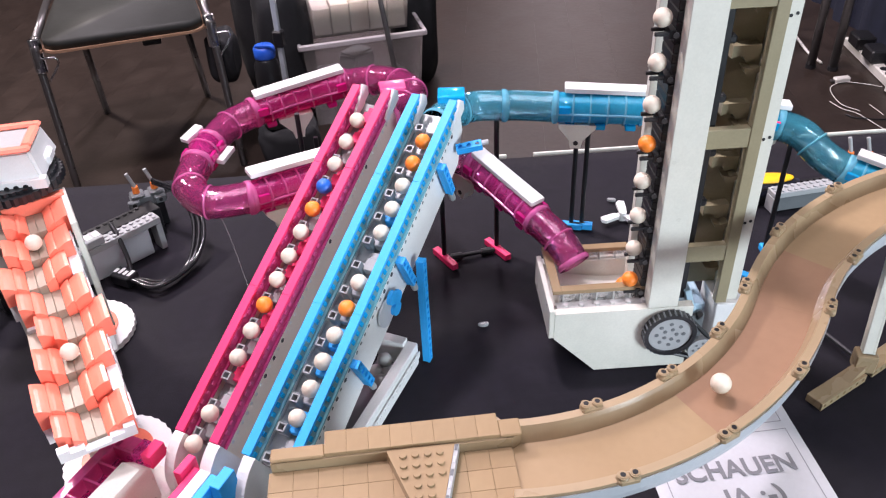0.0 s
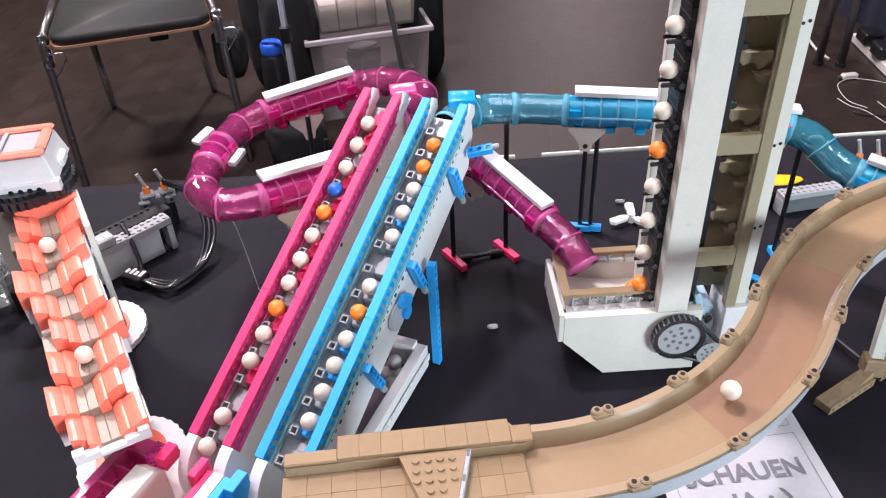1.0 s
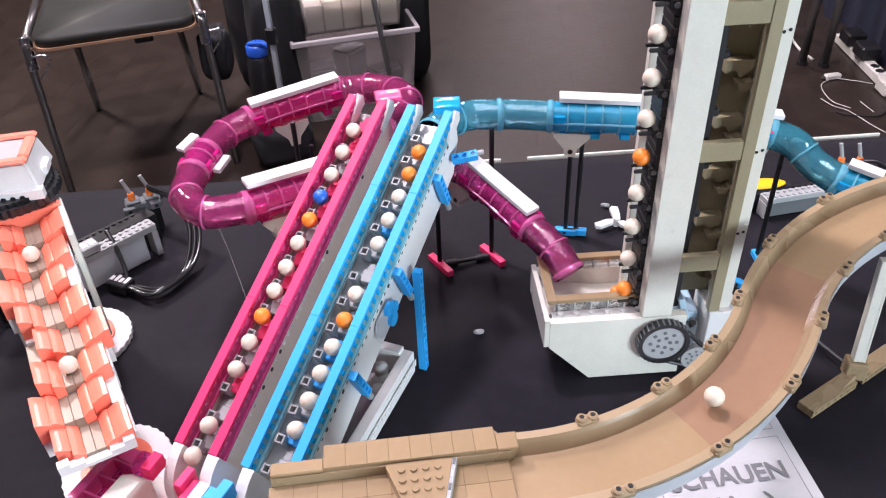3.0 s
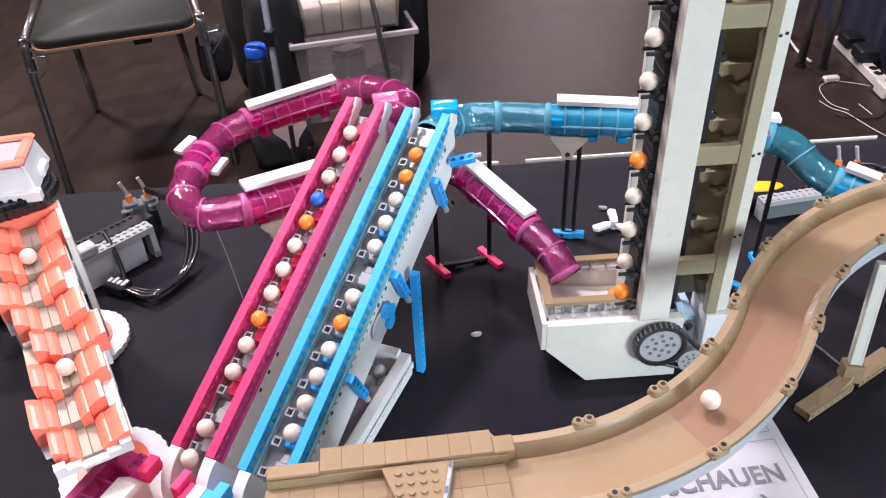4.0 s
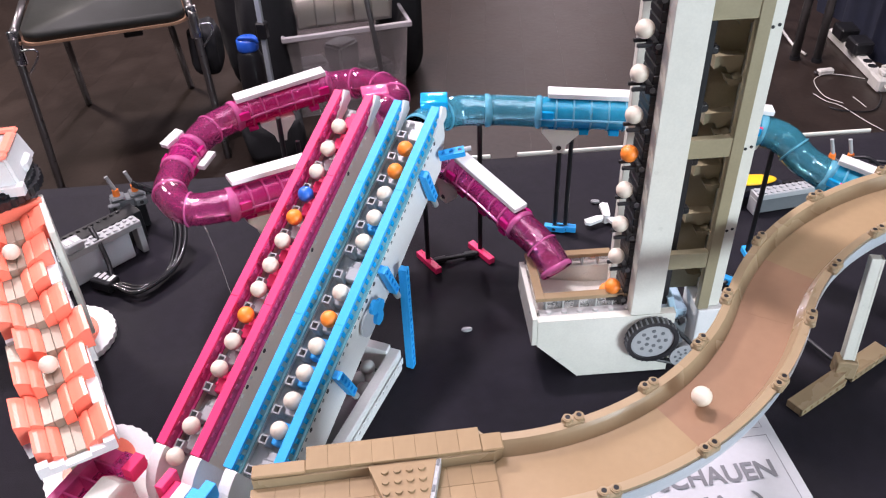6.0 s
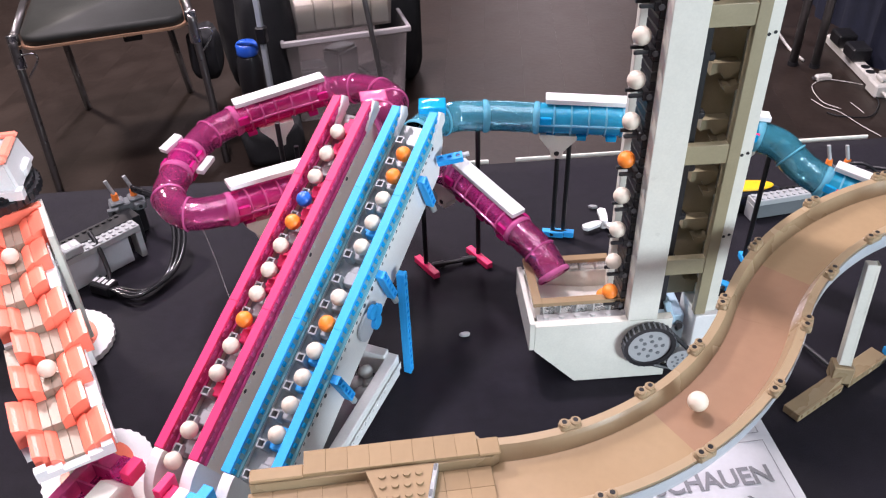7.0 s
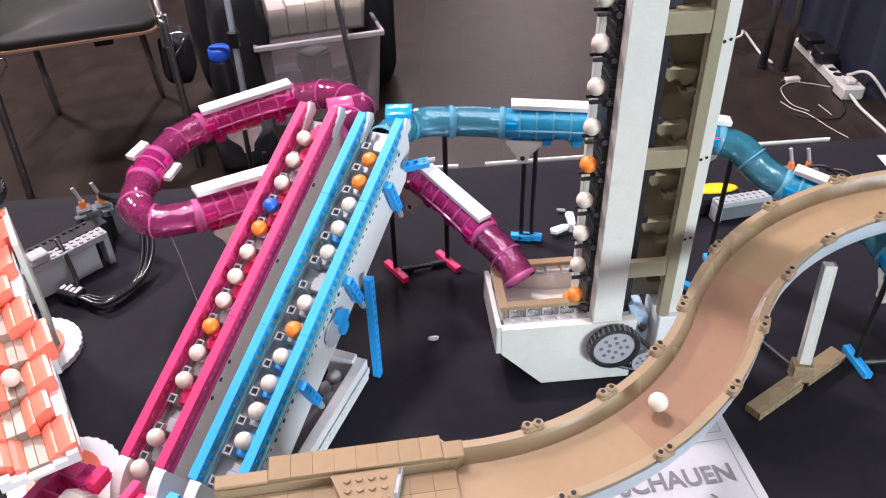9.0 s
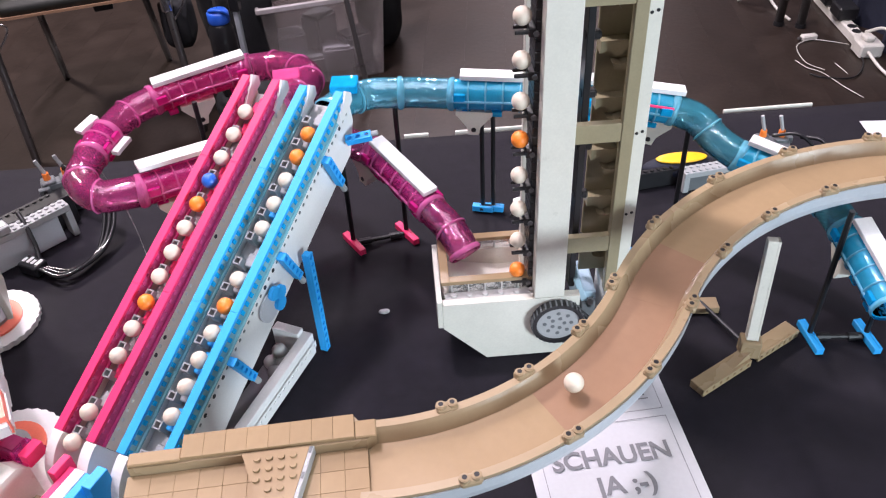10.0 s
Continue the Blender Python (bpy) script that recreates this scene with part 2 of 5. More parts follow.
def pipe(bm, line, radius, seg=16, cap=True):
    """A round sweep; radius is a number or a function of the share 0..1 along the line."""
    rings, up = [], Vector((0, 0, 1))
    for i, p in enumerate(line):
        d = (line[min(i + 1, len(line) - 1)] - line[max(i - 1, 0)]).normalized()
        ref = up if abs(d.z) < 0.95 else Vector((1, 0, 0))
        s = d.cross(ref).normalized()
        u = s.cross(d)
        r = radius(i / (len(line) - 1)) if callable(radius) else radius
        rings.append([bm.verts.new(p + r * (math.cos(a) * s + math.sin(a) * u)) for a in (2 * math.pi * k / seg for k in range(seg))])
    for a, b in zip(rings, rings[1:]):
        for k in range(seg):
            bm.faces.new((a[k], a[(k + 1) % seg], b[(k + 1) % seg], b[k]))
    if cap:
        bm.faces.new(rings[0][::-1]), bm.faces.new(rings[-1])
    return bm


def cable(name, points, r, mat, label, category="cable", steps=10):
    return solid(name, pipe(bmesh.new(), glide(points, steps), r, 8), mat, label, category, True)


def perforated(bm, n, pitch, wide, r, deep, m=None):
    """A strip of n cells along y on the plane z = 0, each with a round blind hole."""
    def v(x, y, z):
        return bm.verts.new((m @ Vector((x, y, z))) if m else (x, y, z))
    h, w = pitch / 2, wide / 2
    for i in range(n):
        c = (i + 0.5) * pitch
        rim = [v(x, c + y, 0) for x, y in ((w, 0), (w, h), (0, h), (-w, h), (-w, 0), (-w, -h), (0, -h), (w, -h))]
        hole = [v(r * math.cos(k * math.pi / 4), c + r * math.sin(k * math.pi / 4), 0) for k in range(8)]
        low = [v(r * math.cos(k * math.pi / 4), c + r * math.sin(k * math.pi / 4), -deep) for k in range(8)]
        for k in range(8):
            j = (k + 1) % 8
            bm.faces.new((rim[k], rim[j], hole[j], hole[k])), bm.faces.new((hole[k], hole[j], low[j], low[k]))
        bm.faces.new(low)
    return bm


def liftarm(bm, n, m=None, thick=7.4):
    """A studless beam of n holes along y from 0, holes through the faces that look to +x."""
    L = 8 * n
    box(bm, -thick / 2, thick / 2 - 2, 0, L, -3.7, 3.7, 0.6, m)
    turn = Matrix.Translation((thick / 2, 0, 0)) @ Matrix.Rotation(math.pi / 2, 4, "Y")
    perforated(bm, n, 8, 6.4, 2.4, 2.0, (m @ turn) if m else turn)
    for s in (-1, 1):
        box(bm, thick / 2 - 2.1, thick / 2 + 0.01, 0.2, L - 0.2, s * 3.45 - 0.25, s * 3.45 + 0.25, 0, m)
    for y in (0.2, L - 0.2):
        box(bm, thick / 2 - 2.1, thick / 2 + 0.01, y - 0.2, y + 0.2, -3.6, 3.6, 0, m)
    return bm


def ball_mesh(name, mat):
    bm = bmesh.new()
    bmesh.ops.create_uvsphere(bm, u_segments=24, v_segments=14, radius=7)
    return finish(bm, name, mat, True)


BALLS = {"white": ball_mesh("white_ball", BALLWHITE), "orange": ball_mesh("orange_ball", BALLORANGE), "blue": ball_mesh("blue_ball", BALLBLUE), "grey": ball_mesh("grey_ball", BALLGRAY)}
WORDS = {"white": "off-white", "orange": "orange", "blue": "blue", "grey": "pale grey"}


def ball(colour, p, where, group="balls"):
    ob = new(colour + "_ball", BALLS[colour])
    ob.location = Vector(p) / 1000
    return tagged(ob, WORDS[colour] + " plastic ball " + where, "ball", group)


# ---- the hall: floor, walls, ceiling ----
FLOOR_Z = -700
tagged(solid("floor", box(bmesh.new(), -7000, 7000, -5000, 14000, FLOOR_Z - 100, FLOOR_Z - 2.5, 0), JOINT, "dark brown wooden plank floor of a hall", "floor"), kind="structure")
for wall_name, b in (("wall_north", (-7000, 7000, 14000, 14200)), ("wall_south", (-7000, 7000, -5200, -5000)), ("wall_east", (7000, 7200, -5200, 14200)), ("wall_west", (-7200, -7000, -5200, 14200))):
    solid(wall_name, box(bmesh.new(), *b, FLOOR_Z - 100, 3400, 0), HALLWALL, "plain dark hall wall", "wall", kind="structure")
solid("ceiling", box(bmesh.new(), -7200, 7200, -5200, 14200, 3400, 3550, 0), CEILING, "plain dark hall ceiling", "ceiling", kind="structure")

# ---- table under a black cloth; its far edge runs at 14 degrees ----
TABLE_A = 14.0
table = thing("display_table", "long display table under a black cloth", "table", 0, 956, 0, TABLE_A)


def cloth_top():
    bm = bmesh.new()
    nx, ny = 90, 60
    grid = [[None] * (ny + 1) for _ in range(nx + 1)]
    for i in range(nx + 1):
        for j in range(ny + 1):
            x, y = -1700 + 3200 * i / nx, -1500 + 1497 * j / ny
            h = 1.1 * noise.noise((x / 160, y / 130, 0.3)) + 0.5 * noise.noise((x / 45, y / 60, 4.0)) - 1.6
            grid[i][j] = bm.verts.new((x, y, h))
    for i in range(nx):
        for j in range(ny):
            bm.faces.new((grid[i][j], grid[i + 1][j], grid[i + 1][j + 1], grid[i][j + 1]))
    drop = []
    for i in range(nx + 1):
        x = -1700 + 3200 * i / nx
        drop.append(bm.verts.new((x, 8 + 22 * noise.noise((x / 90, 1, 2)), -520)))
    for i in range(nx):
        bm.faces.new((grid[i][ny], grid[i + 1][ny], drop[i + 1], drop[i]))
    return bm


part("tablecloth", cloth_top(), CLOTH, table, "black cloth with slight ripples", True)
part("tabletop", box(bmesh.new(), -1690, 1490, -1495, -6, -28, -4, 1), DARKGRAY, table)
for x0, x1 in ((-140, -108), (-72, 240), (290, 412)):
    part("edge_strip", box(bmesh.new(), x0, x1, 2, 5, -5, 0.8, 0.4), OLDWHITE, table, "white edge strip")
for x, y in ((-1600, -80), (1400, -80), (-1600, -1400), (1400, -1400)):
    part("leg", box(bmesh.new(), x - 20, x + 20, y - 20, y + 20, FLOOR_Z, -28, 2), STEEL, table)

# ---- twin inclined chain lifts ----
LV = Vector((math.cos(radians(13.7)), -math.sin(radians(13.7)), 0))
LU = Vector((.2145, .878, .428)).normalized()
LN = LV.cross(LU)


def lift_frame(u, v, n):
    m = Matrix.Identity(4)
    for k, a in enumerate((LV, LU, LN)):
        m[0][k], m[1][k], m[2][k] = a
    m.translation = (LU * u + LV * v + LN * n) / 1000
    return m


LIFT_LEN = 344


def side_wall(x_out, sign):
    """White lift wall with one row of pin holes; sign tells to which side it looks."""
    bm = bmesh.new()
    prism(bm, [(0, 0), (LIFT_LEN - 26, 0), (LIFT_LEN - 2, 22), (LIFT_LEN + 5, 46), (0, 46)], -3, 0,
          Matrix.Translation((x_out, 0, 0)) @ Matrix(((0, 0, sign, 0), (1, 0, 0, 0), (0, 1, 0, 0), (0, 0, 0, 1))))
    turn = Matrix.Translation((x_out + sign * 1.6, 4, 40)) @ Matrix(((0, 0, sign, 0), (0, 1, 0, 0), (1, 0, 0, 0), (0, 0, 0, 1)))
    perforated(bm, 42, 8, 8, 1.9, 1.5, turn)
    for z in (35.8, 44.2):
        box(bm, min(x_out, x_out + sign * 1.6), max(x_out, x_out + sign * 1.6), 4, 340, z - 0.3, z + 0.3, 0)
    return bm


def chain_lift(colour, v, rail_mat, core_mat, label):
    lift = thing("chain_lift", label, "ball lift", matrix=lift_frame(290, v, -117), group="inclined lifts")
    is_pink = colour == "pink"
    tooth_mat = FROST_PINK if is_pink else DEEPBLUE
    wide = 0 if is_pink else 5
    for sx in (-1, 1):
        # pink's white wall is tinted and brightened to paint its warm shade
        wall = part("side_wall", side_wall(18.4 if sx > 0 else -18.4 - wide, sx), WARMWHITE if is_pink else WHITE, lift, "wall with a row of pin holes")
        if sx > 0:
            # plugs paint the holes: light coming through pink's wall, shade inside blue's
            plug = finish(box(bmesh.new(), 18.6, 20.15, -1.7, 1.7, 39.0, 40.8, 0.5), "hole_mark", WHITE if is_pink else DARKGRAY, False)
            for k in range(42):
                part("hole_mark", plug, None, wall, at=mm(0, 8 + 8 * k, 0))
        x0, x1 = (-20 - wide, -12 - wide) if sx < 0 else (12, 20)
        for k in range(3):
            a, b = k * 128, min(LIFT_LEN + 2, (k + 1) * 128)
            part("rail_tile", box(bmesh.new(), x0, x1, a + 0.04, b - 0.04, 56.8, 60, 0.3), rail_mat, lift)
        tooth = finish(box(bmesh.new(), x1 - 0.5, x1 + 1.0, 0, 3.8, 52.0, 56.6, 0.3), "tooth", tooth_mat, False)
        for k in range(43):
            part("tooth", tooth, None, lift, at=mm(0, 1 + 8 * k, 0))
        part("rail_core", box(bmesh.new(), x0 + 0.6, x1 - 0.6, 0, LIFT_LEN, 46.1, 56.7, 0.2), core_mat, lift, "clear band under the rail")
        part("band_ledge", box(bmesh.new(), x1 - 0.5, x1 + 1.6, 0, LIFT_LEN, 46.0, 48.2, 0.2), core_mat, lift)
        tip = prism(bmesh.new(), [(-24, 44), (5, 44), (8, 52), (3, 60), (-4, 56), (-24, 48)], x1 + 0.1, x1 + 2.4, Matrix(((0, 0, 1, 0), (1, 0, 0, LIFT_LEN), (0, 1, 0, 0), (0, 0, 0, 1))))
        part("end_tip", tip, WHITE, lift, "white pointed end plate")
    part("track_bed", box(bmesh.new(), -15 - wide, 15, 0, LIFT_LEN, 24, 34, 0.5), GRAY, lift)
    # chain links: a body between two square sockets, one ahead of the other

    def link_body():
        bm = box(bmesh.new(), -4.5, 6, -8, 4, 36, 45, 0.8)
        box(bm, -3.5, 3.5, 4.2, 11, 36, 42, 0.6)
        box(bm, -7.5, -4.7, -6, 0, 36, 41, 0.3)
        box(bm, 6.2, 8.5, 1, 8, 36, 44, 0.3)
        return bm

    def socket():
        bm = bmesh.new()
        for x0, x1, y0, y1 in ((-3.6, -2.2, -3.6, 3.6), (2.2, 3.6, -3.6, 3.6), (-2.2, 2.2, -3.6, -2.2), (-2.2, 2.2, 2.2, 3.6)):
            box(bm, x0, x1, y0, y1, 0, 13, 0.2)
        box(bm, -2.2, 2.2, -2.2, 2.2, 0, 6, 0)
        return bm

    plain = finish(link_body(), "chain_link", GRAY, False)
    bright = finish(link_body(), "chain_link", MAGENTA if is_pink else AZURE, False)
    socket_me = finish(socket(), "link_socket", GRAY, False)
    small = finish(box(bmesh.new(), -2.6, 2.6, -3, 3, 0, 8, 0.6), "link_ear", MAGENTA if is_pink else PALEGRAY, False)
    hole = finish(box(bmesh.new(), -2.1, 2.1, -2.1, 2.1, 6.05, 6.6, 0), "socket_hole", BLACK, False)
    for k in range(14):
        y = 12 + 24 * k
        part("chain_link", bright if k in ((2, 4, 6, 7, 9, 10, 12, 13) if is_pink else (1, 3, 4, 9)) else plain, None, lift, at=mm(0, y, 0))
        e = part("link_socket", socket_me, None, lift, "gray square socket", at=mm(-6.4 - 0.4 * wide, y - 7, 38))
        part("socket_hole", hole, None, e)
        part("link_ear", small, None, lift, at=mm(8.2, y - 3, 38))
    return lift


LIFT_BLUE = chain_lift("blue", -287.2, AZURE, FROST_BLUE, "white ball lift with azure rails and gray chain")
LIFT_PINK = chain_lift("pink", -353.6, MAGENTA, FROST_PINK, "white ball lift with magenta rails and chain")
# pins and fixings on the blue lift's outer wall
for lift, ks in ((LIFT_BLUE, (6, 8, 10, 20, 22, 36, 40)), (LIFT_PINK, (8, 10, 12, 24, 34))):
    for k in ks:
        part("black_pin", rod(bmesh.new(), (20.0, 8 * k, 40), (20.3, 8 * k, 40), 2.0, 10), BLACK, lift)
disc = part("side_disc", rod(bmesh.new(), (20.2, 149, 22), (22.5, 149, 22), 13, 28), PALEGRAY, LIFT_BLUE, "pale gray round plate")
bm = bmesh.new()
for y, z in ((158, 14), (165, 22), (160, 30)):
    rod(bm, (22.5, y, z), (26, y, z), 6.5, 14)
part("cloud_plate", bm, AZURE, disc, "azure cloud-shaped plate")
def aim(start, way, face):
    """Frame with y along way and x as near as may be to face."""
    y = Vector(way).normalized()
    x = (Vector(face) - y * y.dot(Vector(face))).normalized()
    m = Matrix((x, y, x.cross(y))).transposed().to_4x4()
    m.translation = Vector(start) / 1000
    return m


LI = LIFT_BLUE.matrix_world.inverted()
for u in (383, 478, 574):
    start = LU * u + LV * -262.5 + LN * -71
    b = part("azure_arm", liftarm(bmesh.new(), 5), AZURE, LIFT_BLUE, "azure perforated arm", at=LI @ aim(start, -LN, LV))
    part("arm_axle", rod(bmesh.new(), (0, 40, 0), (0, 52, 0), 3.0, 8), GRAY, b)
b = part("azure_arm", liftarm(bmesh.new(), 3), AZURE, LIFT_BLUE, "azure perforated arm", at=LI @ aim(LU * 609 + LV * -266 + LN * -95, LV, LN))
part("arm_axle", rod(bmesh.new(), (0, 16, 2), (0, 30, 2), 2.2, 8), GRAY, b)

# balls riding the chains
where = "riding on an inclined chain lift"
for u, c in ((310, "white"), (334, None), (358, "white"), (382, "white"), (406, "orange"), (430, "white"), (453, "white"), (477, "white"), (501, "orange"), (549, "white"), (574, "white"), (599, "white")):
    if c:
        ball(c, LU * u + LV * -354 + LN * -61, where)
for u, c in ((328, "white"), (352, "white"), (375, "white"), (398, "white"), (422, "orange"), (446, "white"), (494, "white"), (518, "white"), (542, "white"), (566, "orange"), (590, "orange")):
    ball(c, LU * u + LV * -284 + LN * -62, where)
ball("blue", LU * 525 + LV * -354 + LN * -61, where)

# ---- clear ball tubes ----
def gutter(bm, line, r0, r1, a0, a1, seg=12):
    """A curved wall between two radii, from angle a0 to a1 about the line (degrees, 90 on top)."""
    rows = []
    for i, p in enumerate(line):
        d = (line[min(i + 1, len(line) - 1)] - line[max(i - 1, 0)]).normalized()
        s = d.cross(Vector((0, 0, 1))).normalized()
        u = s.cross(d)
        way = [radians(a0 + (a1 - a0) * k / seg) for k in range(seg + 1)]
        rows.append([bm.verts.new(p + r * (math.cos(a) * s + math.sin(a) * u)) for r, aa in ((r0, way), (r1, way[::-1])) for a in aa])
    n = len(rows[0])
    for a, b in zip(rows, rows[1:]):
        for k in range(n):
            bm.faces.new((a[k], a[(k + 1) % n], b[(k + 1) % n], b[k]))
    bm.faces.new(rows[0][::-1]), bm.faces.new(rows[-1])
    return bm


def tube(label, runs, clear_mat, group):
    t = thing("ball_tube", label, "ball tube", group=group)
    is_pink = clear_mat is PINKCLEAR
    deep, ring, bend = (DEEPPINK, PINKRING, PINKBEND) if is_pink else (DEEPBLUE, BLUERING, BLUEBEND)
    for kind, pts in runs:
        line = glide(pts, 7 if kind == "bend" else 6)
        skin = bend if kind == "bend" else clear_mat
        seg = part("tube_bend" if kind == "bend" else "tube_run", pipe(bmesh.new(), line, 15, 28, False), skin, t, smooth=True)
        part("inner_wall", pipe(bmesh.new(), line, 13.4, 28, False), bend, seg, smooth=True)
        length = sum((b - a).length for a, b in zip(line, line[1:]))
        count = max(1, round(length / (16 if kind == "run" else 36)))
        for k in range(count + 1):
            x = k / count * (len(line) - 1)
            i = min(int(x), len(line) - 2)
            p, d = line[i].lerp(line[i + 1], x - i), (line[i + 1] - line[i]).normalized()
            wide = 1.0 if 0 < k < count else 2.6
            part("collar", pipe(bmesh.new(), [p - d * wide, p - d * wide * 0.6, p + d * wide * 0.6, p + d * wide], lambda s: 15.2 if s in (0, 1) else 16.4, 28, False), ring, seg, smooth=True)
        if kind == "run":
            part("trough_wall", gutter(bmesh.new(), line, 13.6, 14.8, 188, 352), deep, seg, "deeper coloured clear trough", True)
            d = (line[-1] - line[0]).normalized()
            s = d.cross(Vector((0, 0, 1))).normalized()
            for a in (-1, 1):
                for p, n in ((line[0], d), (line[-1], -d)):
                    tab = Matrix((d, s, d.cross(s))).transposed().to_4x4()
                    tab.translation = (p + n * 8) / 1000
                    part("joint_tab", box(bmesh.new(), -5.5, 5.5, a * 14.6 - 2, a * 14.6 + 2, -8, 0, 0.6), deep, seg, "thicker clear joint tab", at=tab)
                part("side_flange", pipe(bmesh.new(), [p + s * a * 15.5 for p in line], 1.3, 8), ring, seg)
            for k in range(max(1, round(length / 32))):
                x = (k + 0.5) / max(1, round(length / 32)) * (len(line) - 1)
                i = min(int(x), len(line) - 2)
                foot = Matrix((d, s, d.cross(s) * -1 if d.cross(s).z < 0 else d.cross(s))).transposed().to_4x4()
                foot.translation = line[i].lerp(line[i + 1], x - i) / 1000
                part("foot_clip", box(bmesh.new(), -5, 5, -8, 8, -20, -14.2, 0.8), deep, seg, "clear clip under the tube", at=foot)
    return t


def frame_along(p, q):
    """Local x along p to q, z up."""
    p, q = Vector(p), Vector(q)
    d = (q - p).normalized()
    s = Vector((0, 0, 1)).cross(d).normalized()
    m = Matrix((d, s, d.cross(s))).transposed().to_4x4()
    m.translation = p / 1000
    return m, (q - p).length


def cap_tile(owner, p, q, wide=16, lift=0):
    m, length = frame_along(p, q)
    ob = part("cap_tile", box(bmesh.new(), 0, length, -wide / 2, wide / 2, 0, 5, 0.5), WHITE, owner, "white cap plate", at=m)
    return ob


def bracket(owner, p, q):
    """White flared bracket that holds a tube from below."""
    m, length = frame_along(p, q)
    bm = prism(bmesh.new(), [(-18, 0), (18, 0), (18, -4), (7, -17), (5, -26), (-5, -26), (-7, -17), (-18, -4)], -7, 7, Matrix(((1, 0, 0, 0), (0, 0, 1, 0), (0, 1, 0, 0), (0, 0, 0, 1))))
    b = part("tube_bracket", bm, OLDWHITE, owner, "white flared bracket with a pin hole", at=m)
    part("hole_mark", rod(bmesh.new(), (0, -7.2, -20), (0, -7.6, -20), 2.6, 12), BLACK, b)


pink = tube("clear pink tube looping down from the lift", [
    ("bend", [(-190, 668, 190), (-175, 697, 190), (-184, 735, 187), (-222, 766, 180), (-262, 769, 173)]),
    ("run", [(-262, 769, 173), (-312, 740, 167), (-346, 712, 163)]),
    ("bend", [(-346, 712, 163), (-364, 687, 160), (-371, 655, 156)]),
    ("run", [(-371, 655, 156), (-372, 640, 155), (-372, 622, 152)]),
    ("bend", [(-372, 622, 152), (-364, 585, 149), (-337, 567, 146), (-303, 582, 144)]),
    ("run", [(-303, 582, 144), (-270, 615, 141), (-232, 650, 138)]),
    ("bend", [(-232, 650, 138), (-190, 690, 134), (-150, 706, 130), (-112, 696, 125)]),
    ("run", [(-112, 696, 125), (-75, 664, 116), (-42, 632, 107)]),
    ("bend", [(-42, 632, 107), (-20, 612, 100), (-5, 597, 86)]),
], PINKCLEAR, "clear tubes")
part("tube_box", box(bmesh.new(), -13, 13, -11, 11, -4, 4, 1.0), FROST_PINK, pink, "clear magenta box on the tube", at=mm(-191, 700, 203, 0, 0, 20))
cap_tile(pink, (-344, 714, 179), (-264, 769, 188))
cap_tile(pink, (-391, 641, 163), (-383, 663, 168), 10)
cap_tile(pink, (-304, 588, 164), (-236, 648, 160))
cap_tile(pink, (-108, 694, 139), (-42, 634, 123))
cap_tile(pink, (-352, 630, 148), (-350, 655, 150), 8)
bracket(pink, (-310, 733, 153), (-290, 745, 154))
bracket(pink, (-282, 600, 126), (-262, 618, 124))
bracket(pink, (-120, 700, 110), (-100, 684, 106))

azure_tube = tube("clear blue tube running from the lift behind the elevator", [
    ("bend", [(-142, 668, 184), (-134, 690, 184), (-112, 712, 182), (-84, 718, 181)]),
    ("bend", [(-84, 718, 181), (-70, 722, 180), (-50, 724, 179), (-34, 724, 179)]),
    ("run", [(-34, 724, 179), (40, 730, 177), (110, 738, 172)]),
    ("run", [(110, 738, 172), (145, 741, 168), (178, 742, 163)]),
    ("bend", [(178, 742, 163), (203, 740, 154), (222, 727, 140), (244, 716, 130)]),
    ("run", [(244, 716, 130), (270, 706, 126), (295, 690, 121)]),
    ("bend", [(295, 690, 121), (318, 668, 115), (330, 640, 109)]),
    ("run", [(330, 640, 109), (342, 600, 101), (352, 560, 93)]),
], BLUECLEAR, "clear tubes")
part("tube_box", box(bmesh.new(), -13, 13, -11, 11, -5, 4, 1.0), DEEPBLUE, azure_tube, "clear azure box on the tube", at=mm(-132, 694, 201, 0, 0, 10))
for line in ([(120, 724, 180), (178, 728, 171)], [(246, 702, 134), (292, 676, 126)]):
    part("pink_stripe", rod(bmesh.new(), *line, 1.3, 8), MAGENTA, azure_tube, "thin pink line along the tube")
cap_tile(azure_tube, (-26, 728, 196), (108, 741, 190))
cap_tile(azure_tube, (140, 744, 184), (188, 747, 178), 14)
cap_tile(azure_tube, (250, 716, 147), (290, 698, 141), 14)
cap_tile(azure_tube, (336, 632, 125), (358, 556, 108))
bracket(azure_tube, (-12, 724, 164), (13, 726, 163))
bracket(azure_tube, (162, 742, 152), (185, 742, 148))
bracket(azure_tube, (334, 625, 92), (340, 605, 88))


def tube_stand(p, rz, gap, heights, foot_mat, label, arm=5, toe=0):
    """Two black posts on a cross bar with two beam feet."""
    st = thing("tube_stand", label, "stand", p[0], p[1], 0, rz, group="tube stands")
    for sx, height in zip((-1, 1), heights):
        f = liftarm(bmesh.new(), arm, Matrix.Translation((sx * gap / 2, 0, 4)) @ Matrix.Rotation(radians(toe), 4, "Z") @ Matrix.Translation((0, -4 * arm, 0)))
        part("foot", f, foot_mat, st)
        part("post", rod(bmesh.new(), (sx * gap / 2, 3, 4), (sx * gap / 2, 3, height), 2.6, 10), BLACK, st)
    bm = rod(bmesh.new(), (-gap / 2, 0, 4), (gap / 2, 0, 4), 2.4, 10)
    for sx in (-0.28, 0.28):
        rod(bm, (sx * gap - 6, 0, 4), (sx * gap + 6, 0, 4), 4.0, 10)
    part("cross_bar", bm, BLACK, st)
    return st


